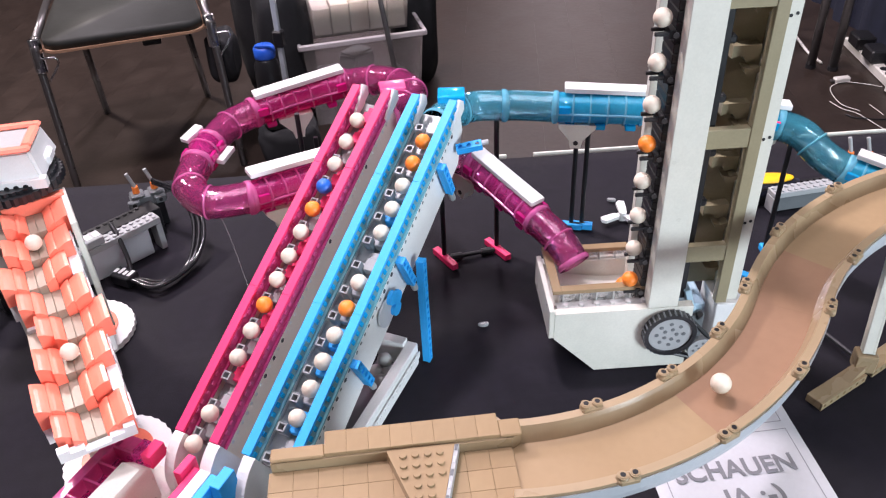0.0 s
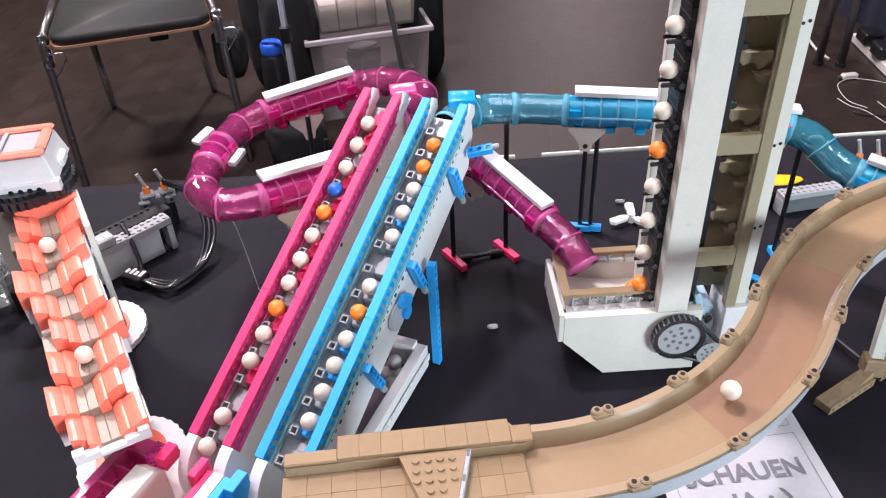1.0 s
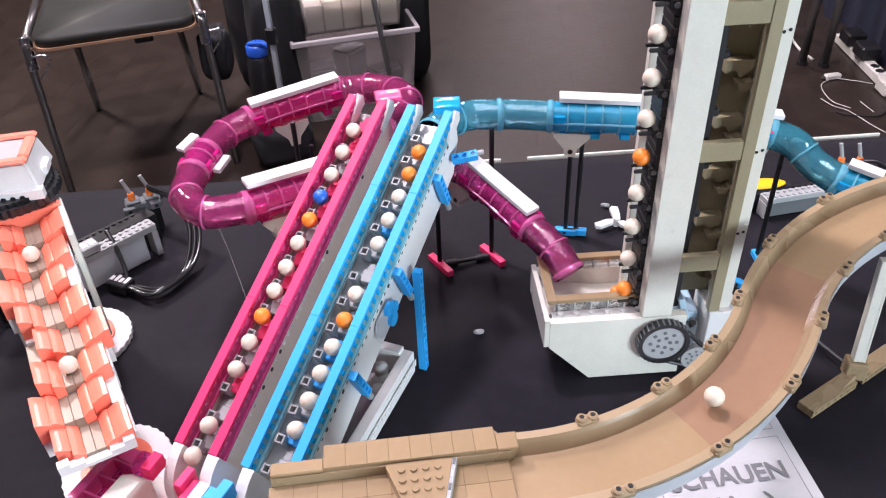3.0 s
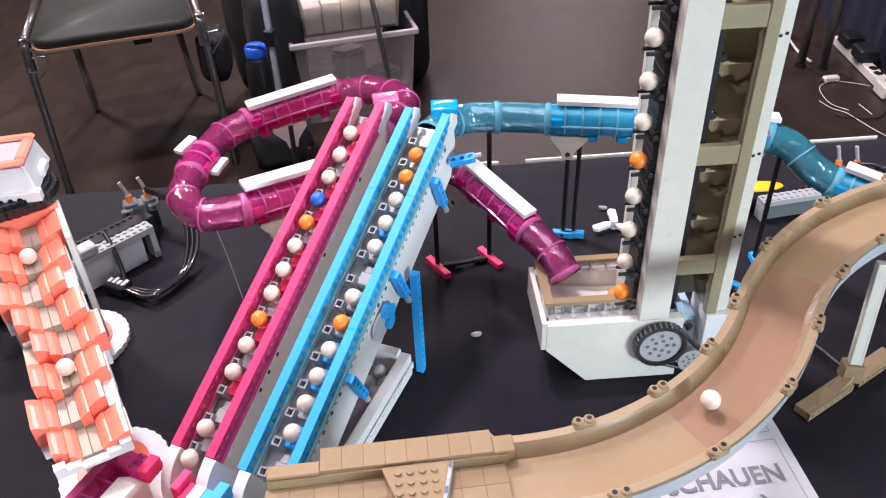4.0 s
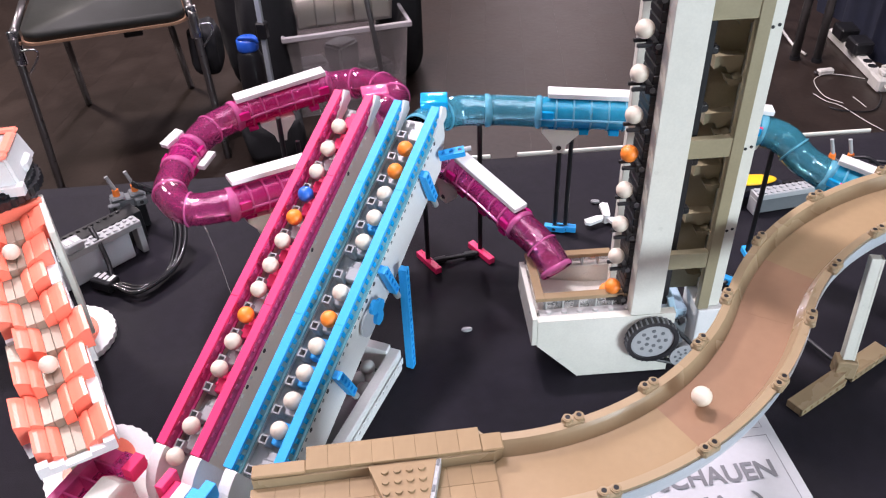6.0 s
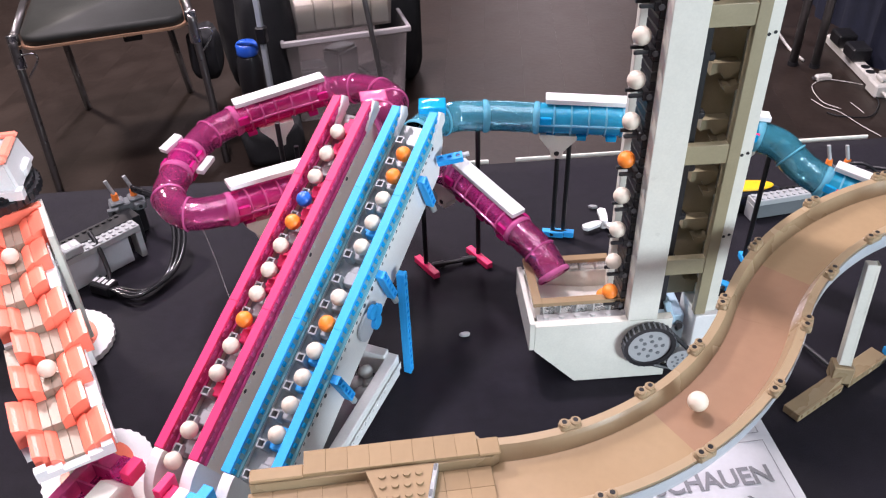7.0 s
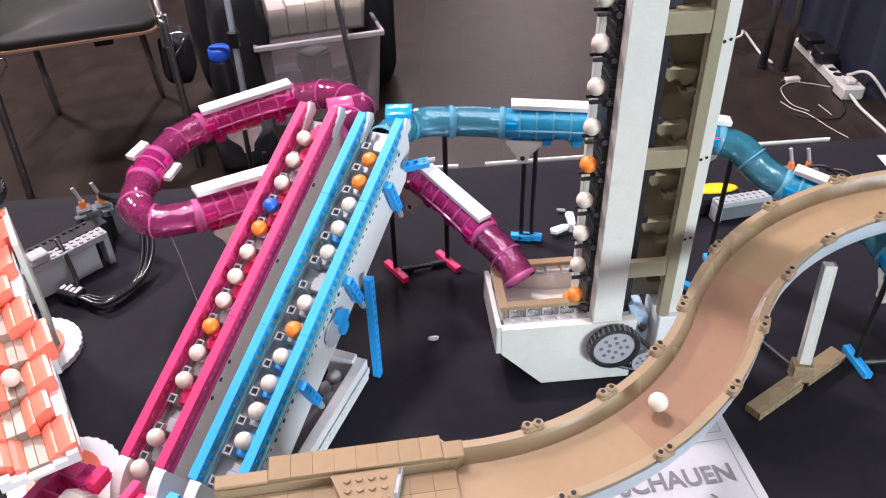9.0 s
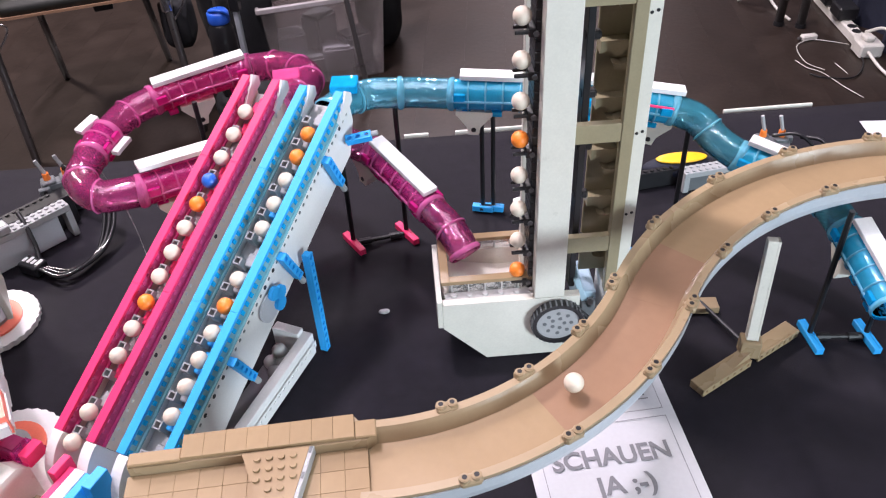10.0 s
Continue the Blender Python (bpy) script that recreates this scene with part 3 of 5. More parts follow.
tube_stand((-118, 706), 24, 60, (104, 172), MAGENTA, "black tube stand with magenta beam feet", 5, 20)
tube_stand((-6, 775), 8, 12, (175, 150), AZURE, "black tube stand with azure beam feet", 3, 80)
tube_stand((345, 612), 8, 52, (150, 70), AZURE, "black tube stand with azure beam feet", 5, 8)
tube_stand((-285, 700), 40, 16, (172, 140), MAGENTA, "black tube stand with magenta beam feet", 3)
tube_stand((206, 752), 12, 14, (150, 14), AZURE, "black tube stand with azure beam feet", 3)

# ---- vertical ball elevator with its hopper ----
def prism_xz(pts, y0, y1):
    return prism(bmesh.new(), pts, -y1, -y0, Matrix(((1, 0, 0, 0), (0, 0, -1, 0), (0, 1, 0, 0), (0, 0, 0, 1))))


TW = thing("ball_elevator", "tall white and tan ball elevator with a hopper", "ball elevator", 65, 571, 0, 13.5)
HIGH = 520
part("front_post", box(bmesh.new(), -5, 21.5, -12, 2.5, 71.2, HIGH, 0.5), OLDWHITE, TW, "smooth cream front post")
part("rear_post", box(bmesh.new(), -10, 6, 44, 52, 0, HIGH, 0.5), OLDWHITE, TW)
ladder = part("ladder_post", box(bmesh.new(), 61, 71, 2, 10, 60, HIGH, 0.5), DARKTAN, TW, "dark tan post")
for z in (108, 220, 333, 436):
    part("ladder_rung", box(bmesh.new(), 20, 61, 2.7, 9.5, z, z + 17, 0.5), DARKTAN, TW, "dark tan rung")
side_post = part("side_post", box(bmesh.new(), 71.2, 82, 6, 44, 60, HIGH, 0.5), OLDWHITE, TW, "cream side post")
for z in (120, 200, 300, 340, 420):
    for x in (74, 78.5):
        part("hole_mark", rod(bmesh.new(), (x, 5.9, z + x / 3), (x, 5.6, z + x / 3), 1.4, 8), BLACK, side_post)
# rear panel, steps and hooks: dimmer light inside the tower put into a darker tan
part("rear_panel", box(bmesh.new(), 44, 71, 34, 38, 60, HIGH, 0.5), DARKTAN, TW, "tan rear panel, darkened for the shade inside")
for k in range(9):
    z = 90 + 48 * k
    part("panel_step", prism_xz([(44, z + 14), (66, z + 14), (66, z + 8), (60, z + 2), (56, z), (53, z + 5), (49, z + 6), (44, z + 4)], 24, 33.8), DARKTAN, TW)
    part("panel_hook", prism_xz([(53, z - 2), (56, z - 8), (62, z - 9), (66, z - 6), (66, z - 2), (60, z - 4)], 20, 30), DARKTAN, TW)
    part("return_claw", box(bmesh.new(), 30, 42, 14, 22, z + 20, z + 27, 1.5), BLACK, TW, "black chain claw")
# tread chain with claws
tread = finish(box(bmesh.new(), -9, -0.4, 3, 30, 0, 7.6, 0.7), "tread_link", BLACK, False)
for k in range(56):
    part("tread_link", tread, None, TW, at=mm(0, 0, 62 + 8 * k))
part("chain_back", box(bmesh.new(), 30.5, 36, 12, 30, 60, HIGH, 0.4), BLACK, TW)
claw = bmesh.new()
box(claw, -24, -9, 2, 5, -4, -1, 0.6), box(claw, -24, -9, 12, 15, -4, -1, 0.6), box(claw, -14, -9, 1, 16, -6, 1, 0.6)
claw = finish(claw, "claw", BLACK, False)
for k, c in enumerate(("orange", "white", "white", "white", "orange", "white", "white", "white", "white")):
    z = 90 + 34 * k
    c1 = part("claw", claw, None, TW, at=mm(0, 0, z - 8))
    part("claw_pin", rod(bmesh.new(), (-9, 0, -3), (-9, 2, -3), 2.2, 8), DARKGRAY, c1, "dark gray claw pin")
    p = TW.matrix_world @ (Vector((-18, 8, z)) / 1000)
    ball(c, p * 1000, "held by a claw of the upright chain")

# hopper
def prism_y(pts, y0, y1):
    return prism(bmesh.new(), pts, -y1, -y0, Matrix(((1, 0, 0, 0), (0, 0, -1, 0), (0, 1, 0, 0), (0, 0, 0, 1))))


HOP = [(-48, 0), (36, 0), (36, 71), (-87, 71), (-87, 42)]
part("front_wall", prism_y(HOP, -12, -4), OLDWHITE, TW, "cream wall with a slanted corner")
part("back_wall", prism_y(HOP, 62, 70), OLDWHITE, TW)
part("left_wall", box(bmesh.new(), -92, -87.2, -12, 70, 43, 75, 0.5), OLDWHITE, TW)
part("slanted_floor", prism_y([(-48, 0.2), (-46, 6), (-86, 46), (-86.8, 42)], -3.8, 61.8), OLDWHITE, TW)
part("hopper_floor", box(bmesh.new(), -86, -2, -3.8, 61.8, 46.2, 52, 0.3), OLDWHITE, TW)
part("hopper_slope", prism_y([(-86, 52.2), (-30, 52.2), (-86, 62)], 11, 61), OLDWHITE, TW)
for y0, y1 in ((5, 8), (64, 67)):
    part("clear_panel", box(bmesh.new(), -80, -1, y0, y1, 60, 80.6, 0.3), ICE, TW, "clear window panel")
    for k in range(6):
        part("window_bar", box(bmesh.new(), -78 + 15 * k, -76.6 + 15 * k, y0 - 1.2, y1 + 1.2, 60, 80.5, 0.2), ICELIT, TW)
for k in range(6):
    part("clear_stud", rod(bmesh.new(), (-76 + 14 * k, -1, 71), (-76 + 14 * k, -1, 73.5), 2.6, 12), ICELIT, TW)
part("clear_ledge", box(bmesh.new(), -84, -1, -3.8, 4.8, 66, 70.9, 0.3), ICELIT, TW, "clear ledge")
for b in ((-87, -79, 3, 70), (-79, 0, 3, 11), (-79, -6, 62, 70)):
    part("rim_tile", box(bmesh.new(), *b, 80.8, 85, 0.4), TAN, TW, "tan rim tile")
# drive: belt wheels, motor
def toothed_wheel(name, x, z, r, mat, lab):
    w = part(name, rod(bmesh.new(), (x, -19, z), (x, -13, z), r, 36), mat, TW, lab)
    for ring, n in ((0.62, 8), (0.3, 5)):
        for k in range(n):
            a = 2 * math.pi * k / n
            part("wheel_hole", rod(bmesh.new(), (x + ring * r * math.cos(a), -19.1, z + ring * r * math.sin(a)), (x + ring * r * math.cos(a), -19.4, z + ring * r * math.sin(a)), r * 0.1, 8), DARKGRAY, w)
    return w


toothed_wheel("belt_wheel", 16, 45, 19.5, GRAY, "gray wheel with holes")
toothed_wheel("belt_wheel", 48, 23, 13, GRAY, "small gray wheel with holes")
bm = bmesh.new()
N = 40
inner, outer = [], []
for k in range(N):
    a = 2 * math.pi * k / N
    for rr, lst in ((19.7, inner), (23.5, outer)):
        lst.append((16 + rr * math.cos(a), 45 + rr * math.sin(a)))
for k in range(N):
    j = (k + 1) % N
    prism(bm, [inner[k], inner[j], outer[j], outer[k]], 12.5, 21, Matrix(((1, 0, 0, 0), (0, 0, -1, 0), (0, 1, 0, 0), (0, 0, 0, 1))))
bmesh.ops.remove_doubles(bm, verts=bm.verts, dist=0.01)
bmesh.ops.delete(bm, geom=[f for f in bm.faces if all(len(e.link_faces) > 2 for e in f.edges if abs((e.verts[0].co - e.verts[1].co).y) > 1) and abs(f.normal.y) < 0.5 and abs(f.normal.x * (f.calc_center_median().x - 16) + f.normal.z * (f.calc_center_median().z - 45)) < 3], context="FACES_ONLY")
part("rubber_belt", bm, BLACK, TW, "black ribbed rubber belt")
part("belt_span", rod(bmesh.new(), (28, -16.5, 65), (54, -16.5, 35), 2.2, 8), BLACK, TW)
part("belt_span", rod(bmesh.new(), (16, -16.5, 22), (46, -16.5, 10.5), 2.2, 8), BLACK, TW)
bm = bmesh.new()
for k in range(30):
    a = 2 * math.pi * k / 30
    rod(bm, (16 + 23.6 * math.cos(a), -20.8, 45 + 23.6 * math.sin(a)), (16 + 23.6 * math.cos(a), -12.7, 45 + 23.6 * math.sin(a)), 0.9, 5)
tagged(part("belt_ribs", bm, DARKGRAY, TW), kind="stuff")
part("base_block", box(bmesh.new(), 62, 92, 0, 40, 0, 60, 0.8), WHITE, TW, "white base block")
part("base_plate", box(bmesh.new(), 36.2, 61.8, 2, 40, 0, 8, 0.5), OLDWHITE, TW)
mot = part("motor", box(bmesh.new(), 40, 58, 14, 60, 24, 50, 1.5), BLUEGRAY, TW, "blue-gray and dark motor")
part("motor_plate", box(bmesh.new(), -3, 3, 8, 44, 0, 56, 0.8, Matrix.Translation((54, 0, 18)) @ Matrix.Rotation(radians(-18), 4, "Y")), BLUEGRAY, mot, "slanted blue-gray plate")
part("motor_front", box(bmesh.new(), 42, 56, 6, 13.8, 10, 44, 1.5), DARKGRAY, mot)
part("motor_shaft", rod(bmesh.new(), (50, 4, 46), (50, 20, 20), 3, 10), BLACK, mot)
ball("white", TW.matrix_world @ Vector((-0.030, 0.030, 0.0595)) * 1000, "lying in the elevator's hopper")
ball("orange", TW.matrix_world @ Vector((-0.014, 0.038, 0.0595)) * 1000, "lying in the elevator's hopper")

# ---- tan ramp: S-shaped channel, then a tiled platform ----
RAMP = thing("ball_ramp", "tan S-curved ball ramp with a tiled platform", "ball ramp", 20, 400, 0)
RI = RAMP.matrix_world.inverted()
C1, C2 = (-66, 563), (381.3, 423.7)


def ramp_row(side, a):
    """Centre, outward direction and clip height for an angle on arc 1 or 2 (degrees)."""
    if side == 1:
        return Vector((C1[0], C1[1], 0)), Vector((math.cos(radians(a)), math.sin(radians(a)), 0)), 136 + 0.355 * (a + 66)
    return Vector((C2[0], C2[1], 0)), Vector((math.cos(radians(a)), math.sin(radians(a)), 0)), 153.3 + 0.37 * (162.7 - a)


def ramp_piece(side, a0, a1, profile, base, name, mat, label=""):
    bm = bmesh.new()
    rows = []
    n = max(2, int(abs(a1 - a0) / 2.2))
    for k in range(n + 1):
        a = a0 + (a1 - a0) * k / n
        c, d, zc = ramp_row(side, a)
        rows.append([bm.verts.new(c + d * (base + (x if side == 1 else -x)) + Vector((-20, -400, zc + z))) for x, z in profile])
    m = len(profile)
    for r, s in zip(rows, rows[1:]):
        for k in range(m):
            bm.faces.new((r[k], r[(k + 1) % m], s[(k + 1) % m], s[k]))
    bm.faces.new(rows[0][::-1]), bm.faces.new(rows[-1])
    return part(name, bm, mat, RAMP, label)


# x runs from the channel's middle to its right-hand side
FLOOR_P = [(-20, -16), (20, -16), (20, -18.5), (-20, -18.5)]
WALL_L = [(-31, -4), (-25, -4), (-23.5, -7), (-20, -15.9), (-20, -19), (-26, -22), (-30, -16)]
WALL_R = [(25, -4), (31, -4), (30, -16), (27, -26), (20, -22), (20, -15.9), (23.5, -7)]
SKIRT = [(31.1, -7), (31.8, -7), (31.0, -17), (29.2, -24), (28.4, -23.5), (30.2, -16)]
cuts = [(1, -81.5, -49, TAN), (1, -49, -17.3, ROSE), (2, 162.7, 148, ROSE), (2, 148, 118, TAN), (2, 118, 84, TAN)]
for side, a0, a1, floor_mat in cuts:
    g = 0.003 if a1 > a0 else -0.003
    base = 230.5 if side == 1 else 238
    ramp_piece(side, a0 + g, a1 - g, FLOOR_P, base, "channel_floor", floor_mat, "smooth tan channel floor")
    ramp_piece(side, a0 + g, a1 - g, WALL_L, base, "channel_wall", TAN2)
    ramp_piece(side, a0 + g, a1 - g, WALL_R, base, "channel_wall", TAN2)
    ramp_piece(side, a0 + g, a1 - g, SKIRT, base, "outer_skirt", PALEGRAY, "pale outer skirt of the channel")


def clip_mesh():
    bm = box(bmesh.new(), -4, 4, -7.5, 7.5, -7, -1.5, 1.5)
    for y in (-4, 4):
        rod(bm, (0, y, -6), (0, y, 0), 3.6, 14)
        rod(bm, (0, y, 0), (0, y, 0.6), 2.9, 14)
    return bm


clip, clip_hole = finish(clip_mesh(), "rim_clip", TAN2, False), finish(rod(bmesh.new(), (0, 0, 0.62), (0, 0, 0.9), 1.8, 10), "clip_hole", BLACK, False)
for side, a, out in ((1, -66, -30), (1, -49, -30), (1, -33, -30), (1, -18, -30), (1, -66, 30), (1, -50, 30), (1, -33, 30), (1, -17.6, 30),
                     (2, 147, -30), (2, 130, -30), (2, 114, -30), (2, 98, -30), (2, 146, 30), (2, 130, 30), (2, 114, 30), (2, 99, 30)):
    c, d, zc = ramp_row(side, a)
    base = 230.5 if side == 1 else 238
    p = c + d * (base + (out if side == 1 else -out)) + Vector((-20, -400, zc))
    cl = part("rim_clip", clip, None, RAMP, at=mm(p.x, p.y, p.z, 0, 0, a))
    for y in (-4, 4):
        part("clip_hole", clip_hole, None, cl, at=mm(0, y, 0))

# platform, in its own turned frame: s along, q back
PA = 16.4
PM = RI @ mm(0, 0, 0, 0, 0, PA)
deck = part("platform_deck", box(bmesh.new(), -92, 76, 235, 352, 104, 114.6, 0.5), TAN2, RAMP, at=PM)
back = part("back_ledge", prism(bmesh.new(), [(-92, 346), (66, 346), (73, 350), (73, 362), (62, 362), (58, 367), (-57, 367), (-57, 357), (-86, 357), (-92, 352)], 104, 125.8), TAN2, RAMP, at=PM)
tile = finish(box(bmesh.new(), 0.05, 15.95, 0.05, 15.95, 0, 3.2, 0.2), "tile", TAN, False)
for i in range(10):
    for j in range(7):
        part("tile", tile, None, deck, at=mm(-94 + 16 * i, 329.8 - 16 * j, 114.7))
ledge_tile = finish(box(bmesh.new(), 0.05, 15.95, 0, 19, 0, 3.2, 0.2), "ledge_tile", TAN, False)
for i in range(8):
    part("ledge_tile", ledge_tile, None, back, at=mm(-57 + 14.4 * i, 347.5, 125.9) @ Matrix.Diagonal((0.9, 1, 1, 1)))
part("ledge_end", box(bmesh.new(), -92, -57.1, 346.5, 357, 125.9, 128.6, 0.8), TAN, back)
part("ledge_end", box(bmesh.new(), 58.3, 73, 347, 361.5, 125.9, 128.2, 0.8), TAN, back)
wedge = part("wedge_plate", prism(bmesh.new(), [(-17, 346), (28, 346), (13, 288), (2, 288)], 118, 127), TAN, RAMP, "tan studded wedge plate", at=PM)
stud = finish(rod(bmesh.new(), (0, 0, 0), (0, 0, 1.7), 2.4, 14), "stud", TAN, False)
for j in range(6):
    for i in range(4):
        if j < 3 or i in (1, 2):
            part("stud", stud, None, wedge, at=mm(-6.5 + 8 * i, 340 - 8 * j, 127))
part("wedge_side", prism(bmesh.new(), [(28.1, 346), (31, 346), (15.5, 288), (13.1, 288)], 117.9, 126.5), GRAY, wedge, "gray side of the wedge")
for k in range(6):
    f = (k + 0.3) / 6
    part("side_slot", box(bmesh.new(), -0.9, 0.9, -2.6, 2.6, 126.5, 127.0, 0.2), (PALEGRAY if k % 2 else DARKGRAY), wedge, at=mm(29.5 - 15.3 * f, 346 - 58 * f, 0, 0, 0, -14.5))
for k in range(3):
    part("skirt", box(bmesh.new(), -90 + 54 * k, -60 + 54 * k, 300, 330, 0, 103.8, 1), OLDWHITE, RAMP, at=PM)


def wide_beam(bm, length, wide, tall, m):
    """A flat beam along y, its +x side pierced by a row of pin holes."""
    box(bm, -wide / 2, wide / 2 - 1.5, 0, length, 0, tall, 0.6, m)
    n = int(length // 8)
    perforated(bm, n, length / n, tall - 0.4, 1.9, 1.4, m @ Matrix.Translation((wide / 2, 0, tall / 2)) @ Matrix.Rotation(math.pi / 2, 4, "Y"))
    for z in (0, tall - 0.5):
        box(bm, wide / 2 - 1.6, wide / 2, 0, length, z, z + 0.5, 0, m)
    return bm


def ramp_stand(x, y, rz):
    st = thing("ramp_stand", "white perforated post on tan beam feet", "stand", x, y, 0, rz, group="ramp stands")
    part("post", wide_beam(bmesh.new(), 104, 10.5, 9, Matrix.Translation((0, 6, 28)) @ Matrix.Rotation(radians(82), 4, "X")), OLDWHITE, st, "white perforated post")
    for n, p, a in ((62, (-2, -1, 0), 133), (56, (5, 5, 0), -47)):
        m = Matrix.Translation(p) @ Matrix.Rotation(radians(a), 4, "Z")
        bm = wide_beam(bmesh.new(), n, 16, 8.5, m if a < 0 else m @ Matrix.Translation((0, n, 0)) @ Matrix.Rotation(math.pi, 4, "Z"))
        part("foot", bm, TAN2, st, "flat tan beam foot")
    part("foot_block", box(bmesh.new(), -9, 9, -6, 9, 8.7, 28, 1), TAN2, st, "tan block")
    part("foot_wedge", prism(bmesh.new(), [(8.7, -24), (8.7, 0), (20, 0)], -5, 5, Matrix.Rotation(radians(-47), 4, "Z") @ Matrix(((0, 0, 1, 0), (0, 1, 0, 0), (1, 0, 0, 0), (0, 0, 0, 1)))), TAN2, st)
    part("brace", rod(bmesh.new(), (-2, 12, 10), (-38, 70, 6), 2.2, 8), BLACK, st)
    part("brace_foot", box(bmesh.new(), -52, -8, 62, 78, 0.2, 8, 0.6, Matrix.Rotation(radians(10), 4, "Z")), TAN2, st)
    return st


ramp_stand(258, 574, 0)
ball("white", (100, 405, 141), "rolling down the tan ramp")

# ---- tray with spare balls beside the blue lift, and its strut ----
tray = thing("ball_tray", "white perforated tray holding spare balls", "tray", -176, 490, 0, -12)
part("tray_wall", box(bmesh.new(), 14, 24, -70, 50, 0, 26, 0.5), WHITE, tray)
bm = bmesh.new()
perforated(bm, 15, 8, 8, 1.9, 1.4, Matrix.Translation((25.5, -70, 13)) @ Matrix(((0, 0, 1, 0), (0, 1, 0, 0), (1, 0, 0, 0), (0, 0, 0, 1))))
bmesh.ops.remove_doubles(bm, verts=bm.verts, dist=0.05)
part("perforated_rail", bm, WHITE, tray)
part("tray_wall", box(bmesh.new(), -14, 13.8, 40, 50, 0, 30, 0.5), WHITE, tray)
part("tray_floor", box(bmesh.new(), -14, 13.8, -70, 39.8, 0, 4, 0.4), DARKGRAY, tray)
for x, y, z in ((-2, 30, 11), (7, 20, 11), (-4, 16, 11), (6, 6, 11), (2, 24, 21)):
    ball("grey", tray.matrix_world @ Vector((x / 1000, y / 1000, z / 1000)) * 1000, "lying in the white tray")
strut = solid("azure_strut", liftarm(bmesh.new(), 15, Matrix.Rotation(math.pi / 2, 4, "X")), AZURE, "azure perforated beam standing beside the lift", "beam", matrix=mm(-135, 540, 0, 0, 0, -10))

# ---- coral stepped track and its white box ----
track = thing("stepped_track", "coral and white stepped ball track", "ball track", -343, 344, 0, 0)
TD = Vector((-.643, .766, 0))
TS = Vector((.766, .643, 0))


def step_frame(d, off, z):
    """Frame with x across to the track's right-hand side, y back up the track."""
    m = Matrix.Identity(4)
    for k, a in enumerate((TS, TD, Vector((0, 0, 1)))):
        m[0][k], m[1][k], m[2][k] = a
    m.translation = (TD * d + TS * off + Vector((0, 0, z))) / 1000
    return m


XZ = Matrix(((1, 0, 0, 0), (0, 0, -1, 0), (0, 1, 0, 0), (0, 0, 0, 1)))


def arc_slope(x0, x1, h0, h1, y0, y1):
    """A slope piece that rises from x0 to x1 on a soft curve, standing 9 below its low edge."""
    pts = [(x0 + (x1 - x0) * k / 4, h0 + (h1 - h0) * math.sin(k / 4 * math.pi / 2)) for k in range(5)]
    bm = prism(bmesh.new(), pts + [(x1, -9), (x0, -9)], -y1, -y0, XZ)
    return bev(bm, 0.5, 1)


for k in range(8):
    d, off, z = 30.5 * k, (0, -8, 0, 8, 0, -8, 0, 5)[k], 97.5 + 7.4 * k
    f = step_frame(d - 16, off, z)
    st = part("track_step", box(bmesh.new(), -25.4, 25.4, 0, 33, -9.2 if k == 0 else -26, -9.1 if k == 0 else -9.2, 0), WHITE if k < 6 else OLDWHITE, track, "white step body", at=f)
    for a, b in ((-7, -0.1), (0.1, 7)):
        part("run_tile", box(bmesh.new(), a, b, 0, 33, -9, 0, 0.3), DUSTTAN, st)
    for s in (-1, 1):
        part("curved_slope", arc_slope(7.2 * s, 15 * s, 0.3, 5.5, -1, 32), CORAL, st, "coral curved slope")
        part("curved_slope", arc_slope(15.3 * s, (25.5 if s < 0 else 28) * s, 5, 10, 1 - 3 * s * (1 if off >= 0 else -1), 31), CORAL, st, "coral curved slope")
    if off <= 0:
        part("side_filler", box(bmesh.new(), 28.2, 29.8 - off * 0.9, 1, 32, -22 if k else -6, 2, 0.4), WHITE, st, "white side block")
    if off > 0:
        part("side_filler", box(bmesh.new(), -35, -25.8, 1, 32, -14, -5, 0.4), DUSTTAN, st, "cream side block")
lip = step_frame(-16, 0, 97)
part("end_lip", prism(bmesh.new(), [(-27, -5), (27, -5), (27, 5), (19, 5), (19, 1), (9, 1), (9, -2), (-9, -2), (-9, 1), (-19, 1), (-19, 5), (-27, 5)], 0.3, 7, XZ), WHITE, track, "white stepped end lip", at=lip)
top = step_frame(30.5 * 7 + 17, 8, 97.5 + 52)
part("top_frame", box(bmesh.new(), -27, 27, 0.5, 9, -20, 12, 0.8), CORAL, track, "coral top frame", at=top)
part("side_post", box(bmesh.new(), 23.5, 29, -52, 16, -110, 10, 0.8), OLDWHITE, track, "white side panel", at=top)
for d in (60, 200):
    part("support", box(bmesh.new(), -14, 14, d - 14, d + 14, 0, 69 + 0.24 * d, 0.6), OLDWHITE, track, at=step_frame(0, -2, 0))
TB = Vector((-343, 344, 0))


def cog_disc(x, y, r, rz):
    g = thing("ruffled_disc", "white ruffled disc foot with a coral ring", "disc", x, y, 0, rz, group="ruffled discs")
    pts = []
    for k in range(64):
        a = 2 * math.pi * k / 64
        rr = r + (0.9 if k % 2 else -0.4)
        pts.append((rr * math.cos(a), rr * math.sin(a)))
    part("disc", prism(bmesh.new(), pts, 0, 6), WHITE, g)
    part("coral_ring", rod(bmesh.new(), (0, 0, 6), (0, 0, 8.5), r * 0.66, 32), CORAL, g, "coral ring")
    part("hub", rod(bmesh.new(), (0, 0, 8.5), (0, 0, 12), r * 0.4, 24), GRAY, g, "gray hub")
    return g


cog_disc(-484, 528, 46, 0)
cog_disc(-371, 384, 45, 20)

